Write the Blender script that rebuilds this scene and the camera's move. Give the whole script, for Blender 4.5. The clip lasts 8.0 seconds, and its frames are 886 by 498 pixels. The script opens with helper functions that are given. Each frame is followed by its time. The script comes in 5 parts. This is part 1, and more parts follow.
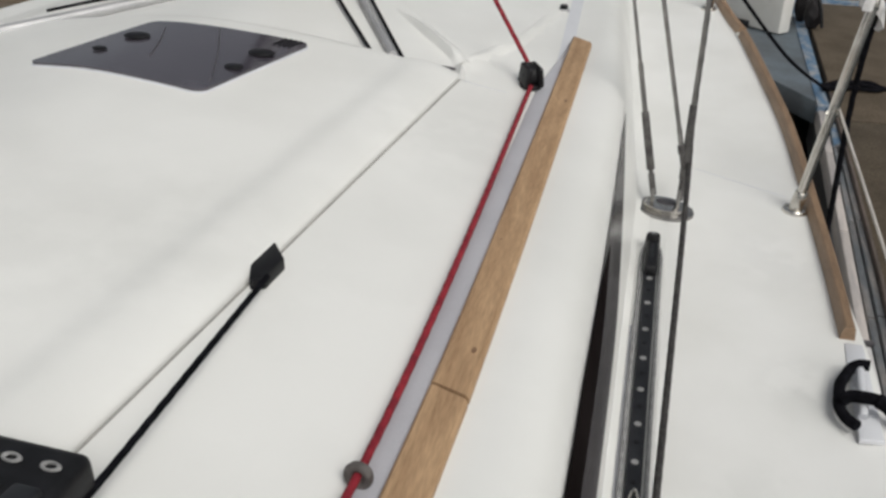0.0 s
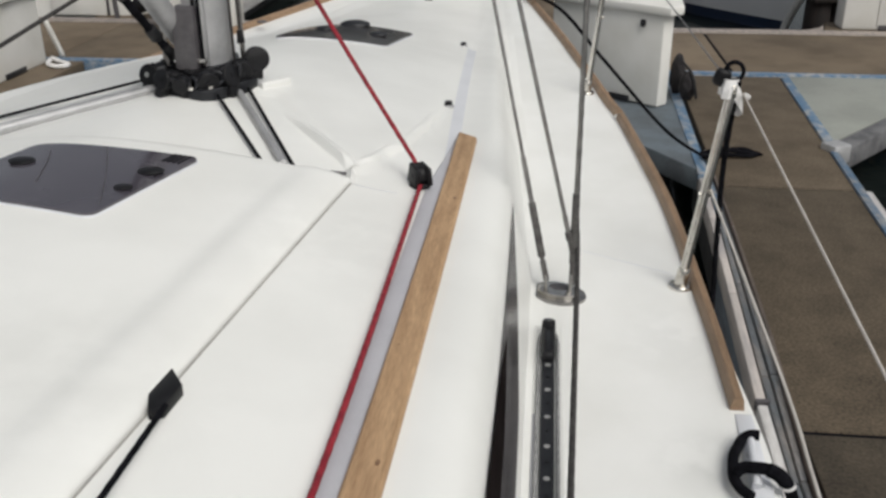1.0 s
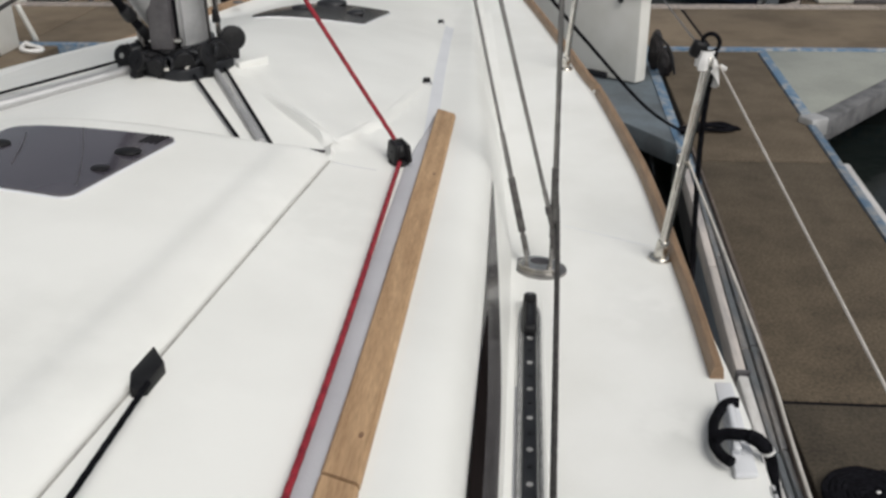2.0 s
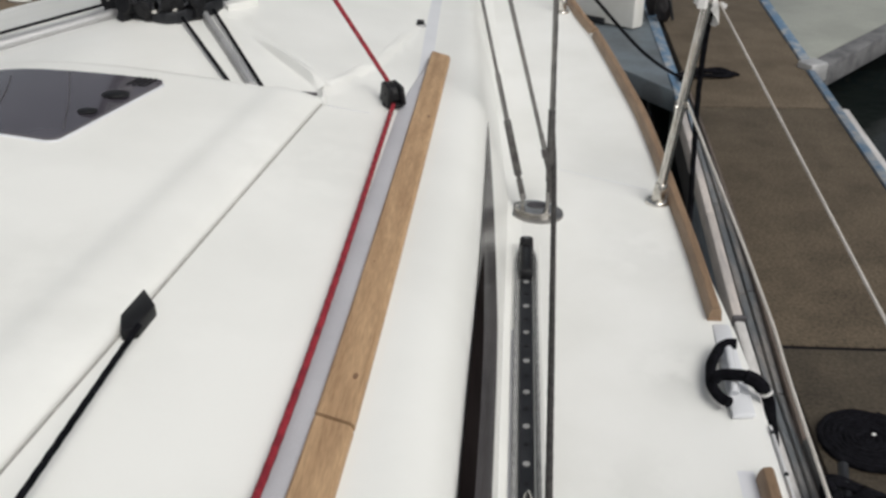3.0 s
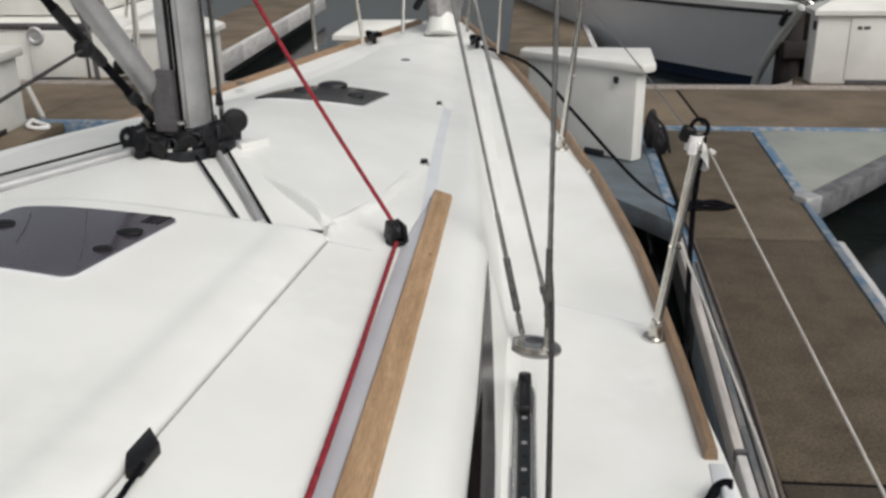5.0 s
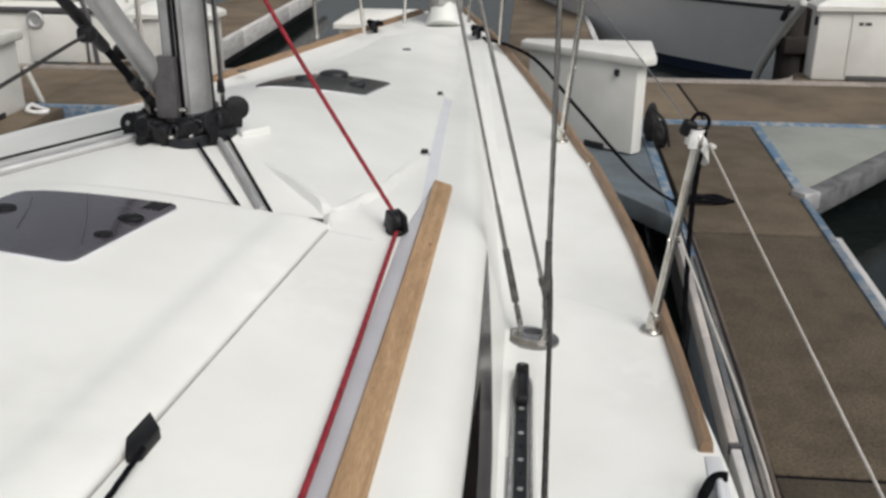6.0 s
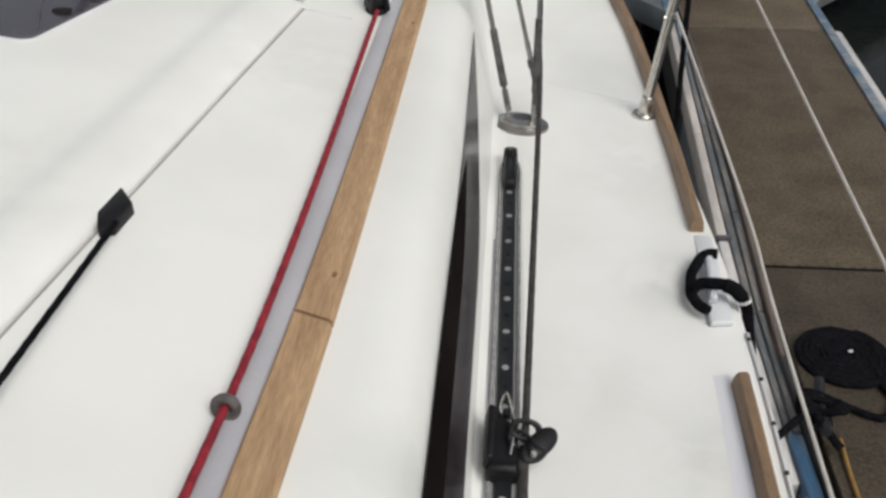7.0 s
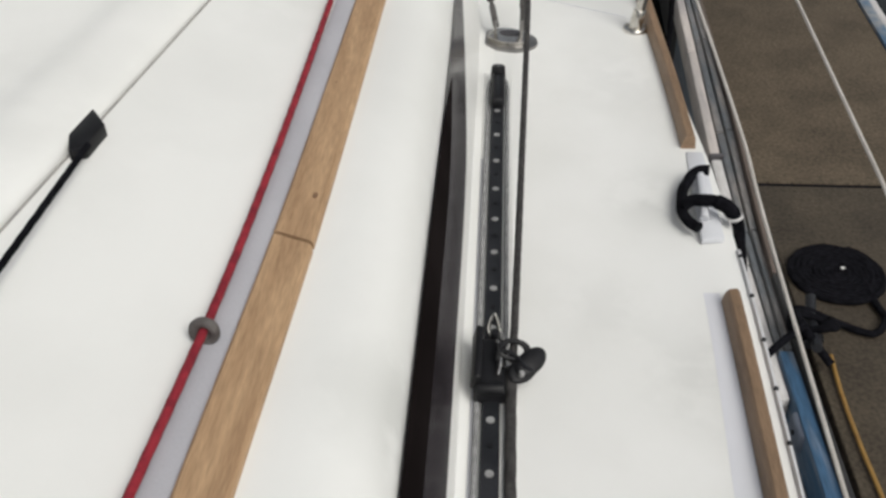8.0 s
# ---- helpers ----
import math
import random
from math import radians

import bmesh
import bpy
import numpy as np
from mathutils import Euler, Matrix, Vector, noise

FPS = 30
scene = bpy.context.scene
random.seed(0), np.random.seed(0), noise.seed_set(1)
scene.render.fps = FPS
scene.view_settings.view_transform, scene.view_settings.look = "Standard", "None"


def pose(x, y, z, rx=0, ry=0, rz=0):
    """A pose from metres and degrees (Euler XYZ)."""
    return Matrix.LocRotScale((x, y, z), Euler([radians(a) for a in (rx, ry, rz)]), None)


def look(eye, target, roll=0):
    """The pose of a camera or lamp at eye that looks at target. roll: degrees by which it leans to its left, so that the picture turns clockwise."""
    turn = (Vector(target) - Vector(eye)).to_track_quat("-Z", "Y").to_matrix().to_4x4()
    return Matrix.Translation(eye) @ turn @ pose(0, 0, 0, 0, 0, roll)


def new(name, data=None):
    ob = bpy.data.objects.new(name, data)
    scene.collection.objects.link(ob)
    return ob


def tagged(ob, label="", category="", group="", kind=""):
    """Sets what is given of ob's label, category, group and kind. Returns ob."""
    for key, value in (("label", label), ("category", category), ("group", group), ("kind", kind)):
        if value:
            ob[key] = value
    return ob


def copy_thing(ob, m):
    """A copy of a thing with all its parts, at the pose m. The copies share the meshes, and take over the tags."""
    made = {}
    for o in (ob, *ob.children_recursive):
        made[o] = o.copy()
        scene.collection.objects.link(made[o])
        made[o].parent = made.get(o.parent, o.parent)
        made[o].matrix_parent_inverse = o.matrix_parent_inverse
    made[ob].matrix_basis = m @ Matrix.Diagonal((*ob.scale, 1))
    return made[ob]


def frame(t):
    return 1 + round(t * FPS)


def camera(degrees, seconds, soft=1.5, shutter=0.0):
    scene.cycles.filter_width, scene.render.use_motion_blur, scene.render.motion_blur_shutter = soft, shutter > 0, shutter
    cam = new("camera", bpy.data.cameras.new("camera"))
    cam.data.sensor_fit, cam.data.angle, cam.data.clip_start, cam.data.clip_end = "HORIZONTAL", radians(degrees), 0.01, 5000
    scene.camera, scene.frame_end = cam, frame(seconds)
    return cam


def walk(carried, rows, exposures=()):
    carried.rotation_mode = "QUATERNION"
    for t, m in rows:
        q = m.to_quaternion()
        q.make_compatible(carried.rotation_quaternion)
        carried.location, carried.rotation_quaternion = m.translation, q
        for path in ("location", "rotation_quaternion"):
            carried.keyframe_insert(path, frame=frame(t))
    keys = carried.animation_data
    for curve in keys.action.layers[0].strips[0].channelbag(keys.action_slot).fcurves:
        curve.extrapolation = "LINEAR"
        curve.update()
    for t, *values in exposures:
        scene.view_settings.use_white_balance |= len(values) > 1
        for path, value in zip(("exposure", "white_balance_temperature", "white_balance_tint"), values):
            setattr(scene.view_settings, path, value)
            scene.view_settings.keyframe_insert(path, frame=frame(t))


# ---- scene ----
# ---- camera ----
cam = camera(51.05, 8.0, soft=2.8)
ROWS = [
    (0.0, -0.0624, -0.8013, 1.1428, 60.864, -0.895, 13.134),
    (0.5, -0.0458, -0.7863, 1.1763, 62.818, -0.082, 8.656),
    (1.0, -0.0380, -0.8097, 1.2096, 65.625, 0.207, 6.222),
    (1.5, -0.0297, -0.8145, 1.2077, 65.896, 0.695, 5.206),
    (1.7, -0.0343, -0.8195, 1.2062, 65.368, 0.558, 4.924),
    (2.8, -0.0272, -0.8146, 1.1733, 62.300, 1.011, 4.532),
    (3.0, -0.0311, -0.8043, 1.1694, 61.509, 0.963, 4.428),
    (3.5, -0.0342, -0.8106, 1.1610, 60.384, 1.071, 4.408),
    (4.0, -0.0351, -0.8100, 1.1528, 59.876, 1.058, 4.438),
    (4.5, -0.0369, -0.8222, 1.1810, 63.494, 0.711, 4.504),
    (4.7, -0.0273, -0.8320, 1.2061, 65.686, 0.658, 4.747),
    (5.35, -0.0180, -0.8560, 1.2300, 70.900, 0.450, 4.880),
    (5.8, -0.0140, -0.8710, 1.2330, 70.180, 0.376, 5.020),
    (6.0, -0.0251, -0.8510, 1.2281, 68.440, -0.297, 5.010),
    (6.5, -0.0281, -0.8272, 1.1676, 62.024, -0.490, 4.557),
    (7.0, -0.0186, -0.8165, 1.1305, 56.989, 0.122, 4.073),
    (7.5, -0.0093, -0.8079, 1.1154, 54.222, 0.599, 3.605),
    (8.0, -0.0049, -0.7939, 1.1037, 52.402, 0.659, 3.283),
]
KELVIN, TINT = 6430, 8
STOPS = [(0.0, -0.16), (1.0, -0.01), (3.5, -0.02), (4.7, 0.0), (6.0, 0.07), (6.5, 0.0), (7.0, -0.02), (8.0, -0.02)]
walk(cam, [(t, pose(x, y, z, rx, ry, rz)) for t, x, y, z, rx, ry, rz in ROWS], [(t, stops, KELVIN, TINT) for t, stops in STOPS])

# ---- light: bright overcast sky, a wide weak sun from starboard astern ----
SUN_EL, SUN_AZ = radians(50), radians(140)
world = bpy.data.worlds.new("sky")
scene.world = world
world.use_nodes = True
wn = world.node_tree.nodes
sky = wn.new("ShaderNodeTexSky")
sky.sky_type = "NISHITA"
sky.sun_disc = False
sky.sun_elevation, sky.sun_rotation = SUN_EL, SUN_AZ
sky.air_density, sky.dust_density, sky.ozone_density = 1.0, 6.0, 0.6
cloud = wn.new("ShaderNodeHueSaturation")
cloud.inputs["Saturation"].default_value = 0.3
world.node_tree.links.new(sky.outputs[0], cloud.inputs["Color"])
world.node_tree.links.new(cloud.outputs[0], wn["Background"].inputs[0])
wn["Background"].inputs[1].default_value = 0.10
lamp = bpy.data.lights.new("sun", "SUN")
lamp.energy, lamp.angle, lamp.color = 1.2, radians(40), (1.0, 0.96, 0.9)
sun = new("sun", lamp)
sun.matrix_world = look((0, 0, 0), (-math.sin(SUN_AZ) * math.cos(SUN_EL), -math.cos(SUN_AZ) * math.cos(SUN_EL), -math.sin(SUN_EL)))
sun.location = (5, 3, 20)


# ---- materials ----
def material(name, base, second=None, rough=0.5, metal=0.0, scale=8.0, fine=120.0, bump=0.1, depth=0.002, mix=(0.4, 0.65), stretch=(1, 1, 1), spec=0.5, random_tone=0.0, coat=0.0, rough_var=0.1, fine_mix=0.25, stains_and_shade=()):
    """A surface with a broad and a fine variation of tone, roughness and relief, in metres."""
    m = bpy.data.materials.new(name)
    m.use_nodes = True
    n, l = m.node_tree.nodes, m.node_tree.links
    b = n["Principled BSDF"]
    second = second or tuple(c * 0.85 for c in base)
    co = n.new("ShaderNodeTexCoord")
    mp = n.new("ShaderNodeMapping")
    mp.inputs["Scale"].default_value = stretch
    geo = n.new("ShaderNodeNewGeometry")
    l.new(geo.outputs["Position"], mp.inputs[0])
    big, small = n.new("ShaderNodeTexNoise"), n.new("ShaderNodeTexNoise")
    big.inputs["Scale"].default_value, big.inputs["Detail"].default_value = scale, 6
    small.inputs["Scale"].default_value, small.inputs["Detail"].default_value = fine, 4
    l.new(mp.outputs[0], big.inputs["Vector"]), l.new(mp.outputs[0], small.inputs["Vector"])
    ramp = n.new("ShaderNodeMapRange")
    ramp.inputs["From Min"].default_value, ramp.inputs["From Max"].default_value = mix
    l.new(big.outputs["Fac"], ramp.inputs["Value"])
    tone = n.new("ShaderNodeMix")
    tone.data_type = "RGBA"
    tone.inputs["A"].default_value, tone.inputs["B"].default_value = (*base, 1), (*second, 1)
    l.new(ramp.outputs[0], tone.inputs["Factor"])
    grain = n.new("ShaderNodeMix")
    grain.data_type, grain.blend_type = "RGBA", "OVERLAY"
    grain.inputs["Factor"].default_value = fine_mix
    l.new(tone.outputs["Result"], grain.inputs["A"]), l.new(small.outputs["Fac"], grain.inputs["B"])
    out = grain.outputs["Result"]
    if random_tone:
        info, hsv, mr = n.new("ShaderNodeObjectInfo"), n.new("ShaderNodeHueSaturation"), n.new("ShaderNodeMapRange")
        mr.inputs["To Min"].default_value, mr.inputs["To Max"].default_value = 1 - random_tone, 1 + random_tone
        l.new(info.outputs["Random"], mr.inputs["Value"]), l.new(mr.outputs[0], hsv.inputs["Value"]), l.new(out, hsv.inputs["Color"])
        out = hsv.outputs[0]
    for x, y, z, r, strength in stains_and_shade:
        dist, fade, spots, both, wash = n.new("ShaderNodeVectorMath"), n.new("ShaderNodeMapRange"), n.new("ShaderNodeMapRange"), n.new("ShaderNodeMath"), n.new("ShaderNodeMix")
        dist.operation, both.operation, wash.data_type, wash.blend_type = "DISTANCE", "MULTIPLY", "RGBA", "MULTIPLY"
        dist.inputs[1].default_value = (x, y, z)
        patch = n.new("ShaderNodeTexNoise")
        patch.inputs["Scale"].default_value, patch.inputs["Detail"].default_value = 11, 5
        l.new(geo.outputs["Position"], dist.inputs[0]), l.new(geo.outputs["Position"], patch.inputs["Vector"])
        fade.inputs["From Min"].default_value, fade.inputs["From Max"].default_value, fade.inputs["To Min"].default_value, fade.inputs["To Max"].default_value = 0.25 * r, r, strength, 0
        spots.inputs["From Min"].default_value, spots.inputs["From Max"].default_value = 0.40, 0.56
        l.new(dist.outputs["Value"], fade.inputs["Value"]), l.new(patch.outputs["Fac"], spots.inputs["Value"])
        l.new(fade.outputs[0], both.inputs[0]), l.new(spots.outputs[0], both.inputs[1]), l.new(both.outputs[0], wash.inputs["Factor"])
        wash.inputs["B"].default_value = (0.62, 0.63, 0.62, 1)
        l.new(out, wash.inputs["A"])
        out = wash.outputs["Result"]
    l.new(out, b.inputs["Base Color"])
    rr = n.new("ShaderNodeMapRange")
    rr.inputs["To Min"].default_value, rr.inputs["To Max"].default_value = max(0.02, rough - rough_var), min(1, rough + rough_var)
    l.new(big.outputs["Fac"], rr.inputs["Value"]), l.new(rr.outputs[0], b.inputs["Roughness"])
    b.inputs["Metallic"].default_value = metal
    b.inputs["Specular IOR Level"].default_value = spec
    b.inputs["Coat Weight"].default_value = coat
    if bump:
        bp = n.new("ShaderNodeBump")
        bp.inputs["Strength"].default_value, bp.inputs["Distance"].default_value = bump, depth
        l.new(small.outputs["Fac"], bp.inputs["Height"]), l.new(bp.outputs[0], b.inputs["Normal"])
    return m


GELCOAT = material("white_gelcoat", (0.80, 0.80, 0.775), (0.735, 0.735, 0.71), 0.34, scale=2.2, fine=420, bump=0.06, depth=0.0006, fine_mix=0.04, spec=0.35, stains_and_shade=((-0.108, -0.06, 0.28, 0.13, 0.42), (-0.45, 1.0, 0.4, 0.3, 0.12), (-0.8, 0.3, 0.46, 0.4, 0.10)))
# the first patch, left of the cleat, is soft shade put into the colour
GELCOAT_SIDE = material("white_deck_gelcoat", (0.79, 0.79, 0.77), (0.735, 0.735, 0.71), 0.42, scale=3.0, fine=600, bump=0.10, depth=0.0006, fine_mix=0.05, spec=0.3, stains_and_shade=((0.33, 0.78, 0.03, 0.13, 0.35), (0.36, 0.30, 0.01, 0.16, 0.25), (0.2, 0.45, 0.02, 0.12, 0.15), (0.34, 1.25, 0.05, 0.2, 0.15)))
GUTTER = material("grey_channel_and_shade", (0.44, 0.44, 0.47), (0.40, 0.40, 0.43), 0.5, scale=6, fine=300, fine_mix=0.08)
TEAK = material("worn_teak", (0.43, 0.285, 0.165), (0.31, 0.195, 0.11), 0.6, scale=9, fine=55, bump=0.35, depth=0.001, stretch=(6, 0.7, 6), fine_mix=0.4, mix=(0.35, 0.7), spec=0.25, random_tone=0.06)
TEAK_DARK = material("varnished_toe_rail", (0.285, 0.188, 0.115), (0.215, 0.140, 0.085), 0.5, scale=9, fine=60, bump=0.3, depth=0.001, stretch=(6, 0.8, 6), fine_mix=0.35, random_tone=0.08)
KNOT = material("wood_knot", (0.16, 0.085, 0.045), (0.24, 0.14, 0.08), 0.6, scale=80, fine=300)
ALU = material("anodised_aluminium", (0.52, 0.52, 0.525), (0.44, 0.44, 0.445), 0.5, metal=0.55, scale=14, fine=200, bump=0.05, fine_mix=0.15)
STEEL = material("polished_stainless", (0.72, 0.70, 0.66), (0.60, 0.57, 0.52), 0.22, metal=1.0, scale=25, fine=250, bump=0.03, fine_mix=0.1)
WIRE = material("stainless_wire", (0.34, 0.33, 0.32), (0.24, 0.235, 0.23), 0.38, metal=0.9, scale=30, fine=500, bump=0.3, depth=0.0008)
BRONZE = material("dull_dark_turnbuckle", (0.15, 0.145, 0.14), (0.085, 0.08, 0.08), 0.42, metal=0.7, scale=40, fine=300, bump=0.2, depth=0.0008)
PALE_WIRE = material("coated_lifeline", (0.55, 0.52, 0.48), (0.46, 0.43, 0.39), 0.5, scale=20, fine=300)
BLACK = material("black_plastic", (0.006, 0.006, 0.007), (0.012, 0.012, 0.014), 0.5, scale=30, fine=250, bump=0.15, fine_mix=0.2, spec=0.28)
DARK = material("dark_anodised", (0.016, 0.017, 0.020), (0.028, 0.029, 0.033), 0.42, metal=0.2, scale=20, fine=250, bump=0.08, spec=0.35)
ROPE_BLACK = material("black_rope", (0.0045, 0.0045, 0.006), (0.010, 0.010, 0.013), 0.95, scale=60, fine=700, bump=0.8, depth=0.002, fine_mix=0.5, spec=0.06)
ROPE_GREY = material("grey_rope", (0.30, 0.30, 0.30), (0.20, 0.20, 0.20), 0.8, scale=60, fine=700, bump=0.7, depth=0.001, fine_mix=0.5, spec=0.2)
ROPE_DARK = material("charcoal_rope", (0.034, 0.032, 0.032), (0.060, 0.057, 0.055), 0.75, scale=60, fine=600, bump=0.6, depth=0.001, fine_mix=0.5, spec=0.2)
ROPE_RED = material("red_rope", (0.285, 0.024, 0.036), (0.175, 0.016, 0.026), 0.7, scale=60, fine=600, bump=0.6, depth=0.001, fine_mix=0.4, spec=0.2)
YELLOW = material("yellow_hose", (0.30, 0.175, 0.045), (0.23, 0.125, 0.035), 0.55, scale=20, fine=200)
RUBBER = material("grey_rubber", (0.06, 0.052, 0.05), (0.11, 0.10, 0.095), 0.7, scale=60, fine=400)
ACRYLIC = material("smoked_acrylic", (0.062, 0.057, 0.070), (0.076, 0.070, 0.084), 0.10, scale=5, fine=300, bump=0.0, fine_mix=0.05, spec=0.8, rough_var=0.04)
WINDOW = material("smoked_side_window", (0.010, 0.008, 0.008), (0.016, 0.013, 0.013), 0.26, scale=5, fine=200, bump=0.0, fine_mix=0.05, spec=0.0, rough_var=0.08)
SEAL = material("dark_seal", (0.09, 0.085, 0.09), (0.06, 0.055, 0.06), 0.5, scale=20, fine=200)
LOWER_GLASS = material("tinted_window_pane", (0.024, 0.020, 0.023), (0.040, 0.034, 0.038), 0.22, scale=6, fine=200, bump=0.0, fine_mix=0.08, spec=0.10)
SCREW = material("dull_screw_steel", (0.36, 0.36, 0.355), (0.26, 0.26, 0.255), 0.5, metal=0.2, scale=60, fine=300)
SEAM = material("grey_sealant", (0.38, 0.37, 0.35), (0.31, 0.30, 0.29), 0.7, scale=30, fine=300)
CONCRETE = material("weathered_concrete", (0.165, 0.130, 0.094), (0.112, 0.088, 0.064), 0.9, scale=1.7, fine=90, bump=0.5, depth=0.003, fine_mix=0.45, spec=0.2, random_tone=0.06)
NEAR_CONCRETE = material("dark_brown_concrete", (0.076, 0.060, 0.041), (0.048, 0.038, 0.027), 0.8, scale=5, fine=75, bump=0.8, depth=0.004, mix=(0.36, 0.7), fine_mix=1.0, spec=0.4, random_tone=0.06)
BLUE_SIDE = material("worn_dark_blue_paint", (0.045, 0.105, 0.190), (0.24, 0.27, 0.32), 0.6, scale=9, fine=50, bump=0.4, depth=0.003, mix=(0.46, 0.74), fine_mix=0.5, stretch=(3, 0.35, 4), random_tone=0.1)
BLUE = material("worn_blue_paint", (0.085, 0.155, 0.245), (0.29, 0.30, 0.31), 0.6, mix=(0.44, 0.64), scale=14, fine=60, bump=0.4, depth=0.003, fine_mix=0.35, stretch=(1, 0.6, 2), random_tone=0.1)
GREYWOOD = material("bleached_timber", (0.30, 0.26, 0.23), (0.20, 0.18, 0.17), 0.8, scale=8, fine=60, bump=0.5, depth=0.003, stretch=(4, 0.5, 4), fine_mix=0.4, random_tone=0.1)
PALEWOOD = material("pale_fender_board", (0.60, 0.585, 0.575), (0.46, 0.44, 0.43), 0.7, scale=6, fine=50, bump=0.4, depth=0.003, stretch=(4, 0.5, 4), fine_mix=0.35)
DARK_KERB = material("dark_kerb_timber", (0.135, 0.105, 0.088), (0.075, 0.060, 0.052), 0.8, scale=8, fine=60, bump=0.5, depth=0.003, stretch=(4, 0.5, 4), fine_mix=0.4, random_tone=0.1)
CREAM = material("cream_rubbing_board", (0.52, 0.475, 0.445), (0.36, 0.335, 0.33), 0.55, scale=6, fine=50, bump=0.3, depth=0.002, stretch=(4, 0.5, 4), fine_mix=0.25)
MOTTLED = material("scuffed_blue_paint", (0.115, 0.125, 0.135), (0.215, 0.20, 0.19), 0.65, scale=7, fine=45, bump=0.5, depth=0.003, mix=(0.40, 0.62), fine_mix=0.6, stretch=(3, 0.4, 3), random_tone=0.15)
# blue-grey with the shade of the pontoon's lower side in the colour
SHADE_BLUE_GREY = material("shade_blue_grey_board", (0.16, 0.19, 0.225), (0.10, 0.115, 0.135), 0.7, scale=8, fine=50, bump=0.4, depth=0.003, stretch=(3, 0.4, 3), fine_mix=0.4)
PLATE = material("pale_deck_plate", (0.30, 0.31, 0.28), (0.25, 0.26, 0.235), 0.7, scale=2, fine=80, bump=0.3, fine_mix=0.3)
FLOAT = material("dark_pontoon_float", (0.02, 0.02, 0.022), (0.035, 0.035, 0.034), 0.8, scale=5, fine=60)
BOXWHITE = material("white_box_fibreglass", (0.74, 0.73, 0.70), (0.66, 0.65, 0.61), 0.45, scale=2.5, fine=200, fine_mix=0.06)
GREYHULL = material("grey_hull_paint", (0.80, 0.80, 0.81), (0.75, 0.75, 0.76), 0.35, scale=1.2, fine=100, fine_mix=0.06)
NAVY = material("navy_bottom_paint", (0.02, 0.035, 0.075), (0.03, 0.04, 0.07), 0.5, scale=3, fine=80)
LINEN = material("white_sailcloth_cover", (0.74, 0.73, 0.72), (0.62, 0.61, 0.60), 0.8, scale=30, fine=300, bump=0.4, depth=0.002)
CLEAR = material("clear_plastic_bag", (0.35, 0.34, 0.33), (0.22, 0.22, 0.22), 0.3, scale=15, fine=120, bump=0.5, depth=0.004)
WATER = material("harbour_water", (0.008, 0.011, 0.011), (0.013, 0.016, 0.015), 0.06, scale=0.6, fine=5.0, bump=0.25, depth=0.02, fine_mix=0.05, spec=0.12, rough_var=0.03)


# ---- building helpers ----
def finish(name, bm, mat, angle=35):
    bmesh.ops.recalc_face_normals(bm, faces=bm.faces[:])
    me = bpy.data.meshes.new(name)
    bm.to_mesh(me)
    bm.free()
    me.materials.append(mat)
    me.shade_smooth()
    me.set_sharp_from_angle(angle=radians(angle))
    return me


def thing(name, at, label, category, group="", kind=""):
    """An Empty at the base of a thing."""
    ob = tagged(new(name), label, category, group, kind)
    ob.empty_display_size = 0.05
    ob.location = at
    return ob


def part(name, bm, mat, parent, label=""):
    """One mesh object under a thing or a part; its coordinates are the world's."""
    ob = new(name, bm if isinstance(bm, bpy.types.Mesh) else finish(name, bm, mat))
    bpy.context.view_layer.update()
    ob.parent = parent
    ob.matrix_parent_inverse = parent.matrix_world.inverted()
    return tagged(ob, label) if label else ob


def solid(name, bm, mat, label, category, group="", kind=""):
    return tagged(new(name, finish(name, bm, mat)), label, category, group, kind)


def add_box(bm, size, m, bevel=0.0, segments=2):
    made = bmesh.ops.create_cube(bm, size=1.0, matrix=m @ Matrix.Diagonal((*size, 1)))
    if bevel:
        edges = list({e for v in made["verts"] for e in v.link_edges})
        bmesh.ops.bevel(bm, geom=edges, offset=bevel, segments=segments, affect="EDGES", profile=0.5)
    return bm


def block(size, m, bevel=0.0, segments=2):
    return add_box(bmesh.new(), size, m, bevel, segments)


def add_rod(bm, a, b, r, r2=None, n=14, bevel=0.0):
    """A round bar from a to b."""
    a, b = Vector(a), Vector(b)
    m = Matrix.Translation((a + b) / 2) @ (b - a).to_track_quat("Z", "Y").to_matrix().to_4x4()
    made = bmesh.ops.create_cone(bm, cap_ends=True, segments=n, radius1=r, radius2=r if r2 is None else r2, depth=(b - a).length, matrix=m)
    if bevel:
        edges = [e for e in {e for v in made["verts"] for e in v.link_edges} if len(e.link_faces) == 2 and e.calc_face_angle(0) > 1.0]
        bmesh.ops.bevel(bm, geom=edges, offset=bevel, segments=2, affect="EDGES", profile=0.5)
    return bm


def rod(a, b, r, r2=None, n=14, bevel=0.0):
    return add_rod(bmesh.new(), a, b, r, r2, n, bevel)


def curve_points(points, step=0.02):
    """A smooth line through the points."""
    pts = [Vector(p) for p in points]
    out = []
    for i in range(len(pts) - 1):
        p0, p1, p2, p3 = pts[max(i - 1, 0)], pts[i], pts[i + 1], pts[min(i + 2, len(pts) - 1)]
        k = max(2, int((p2 - p1).length / step))
        for j in range(k):
            t = j / k
            out.append(0.5 * ((2 * p1) + (p2 - p0) * t + (2 * p0 - 5 * p1 + 4 * p2 - p3) * t * t + (3 * p1 - p0 - 3 * p2 + p3) * t ** 3))
    return out + [pts[-1]]


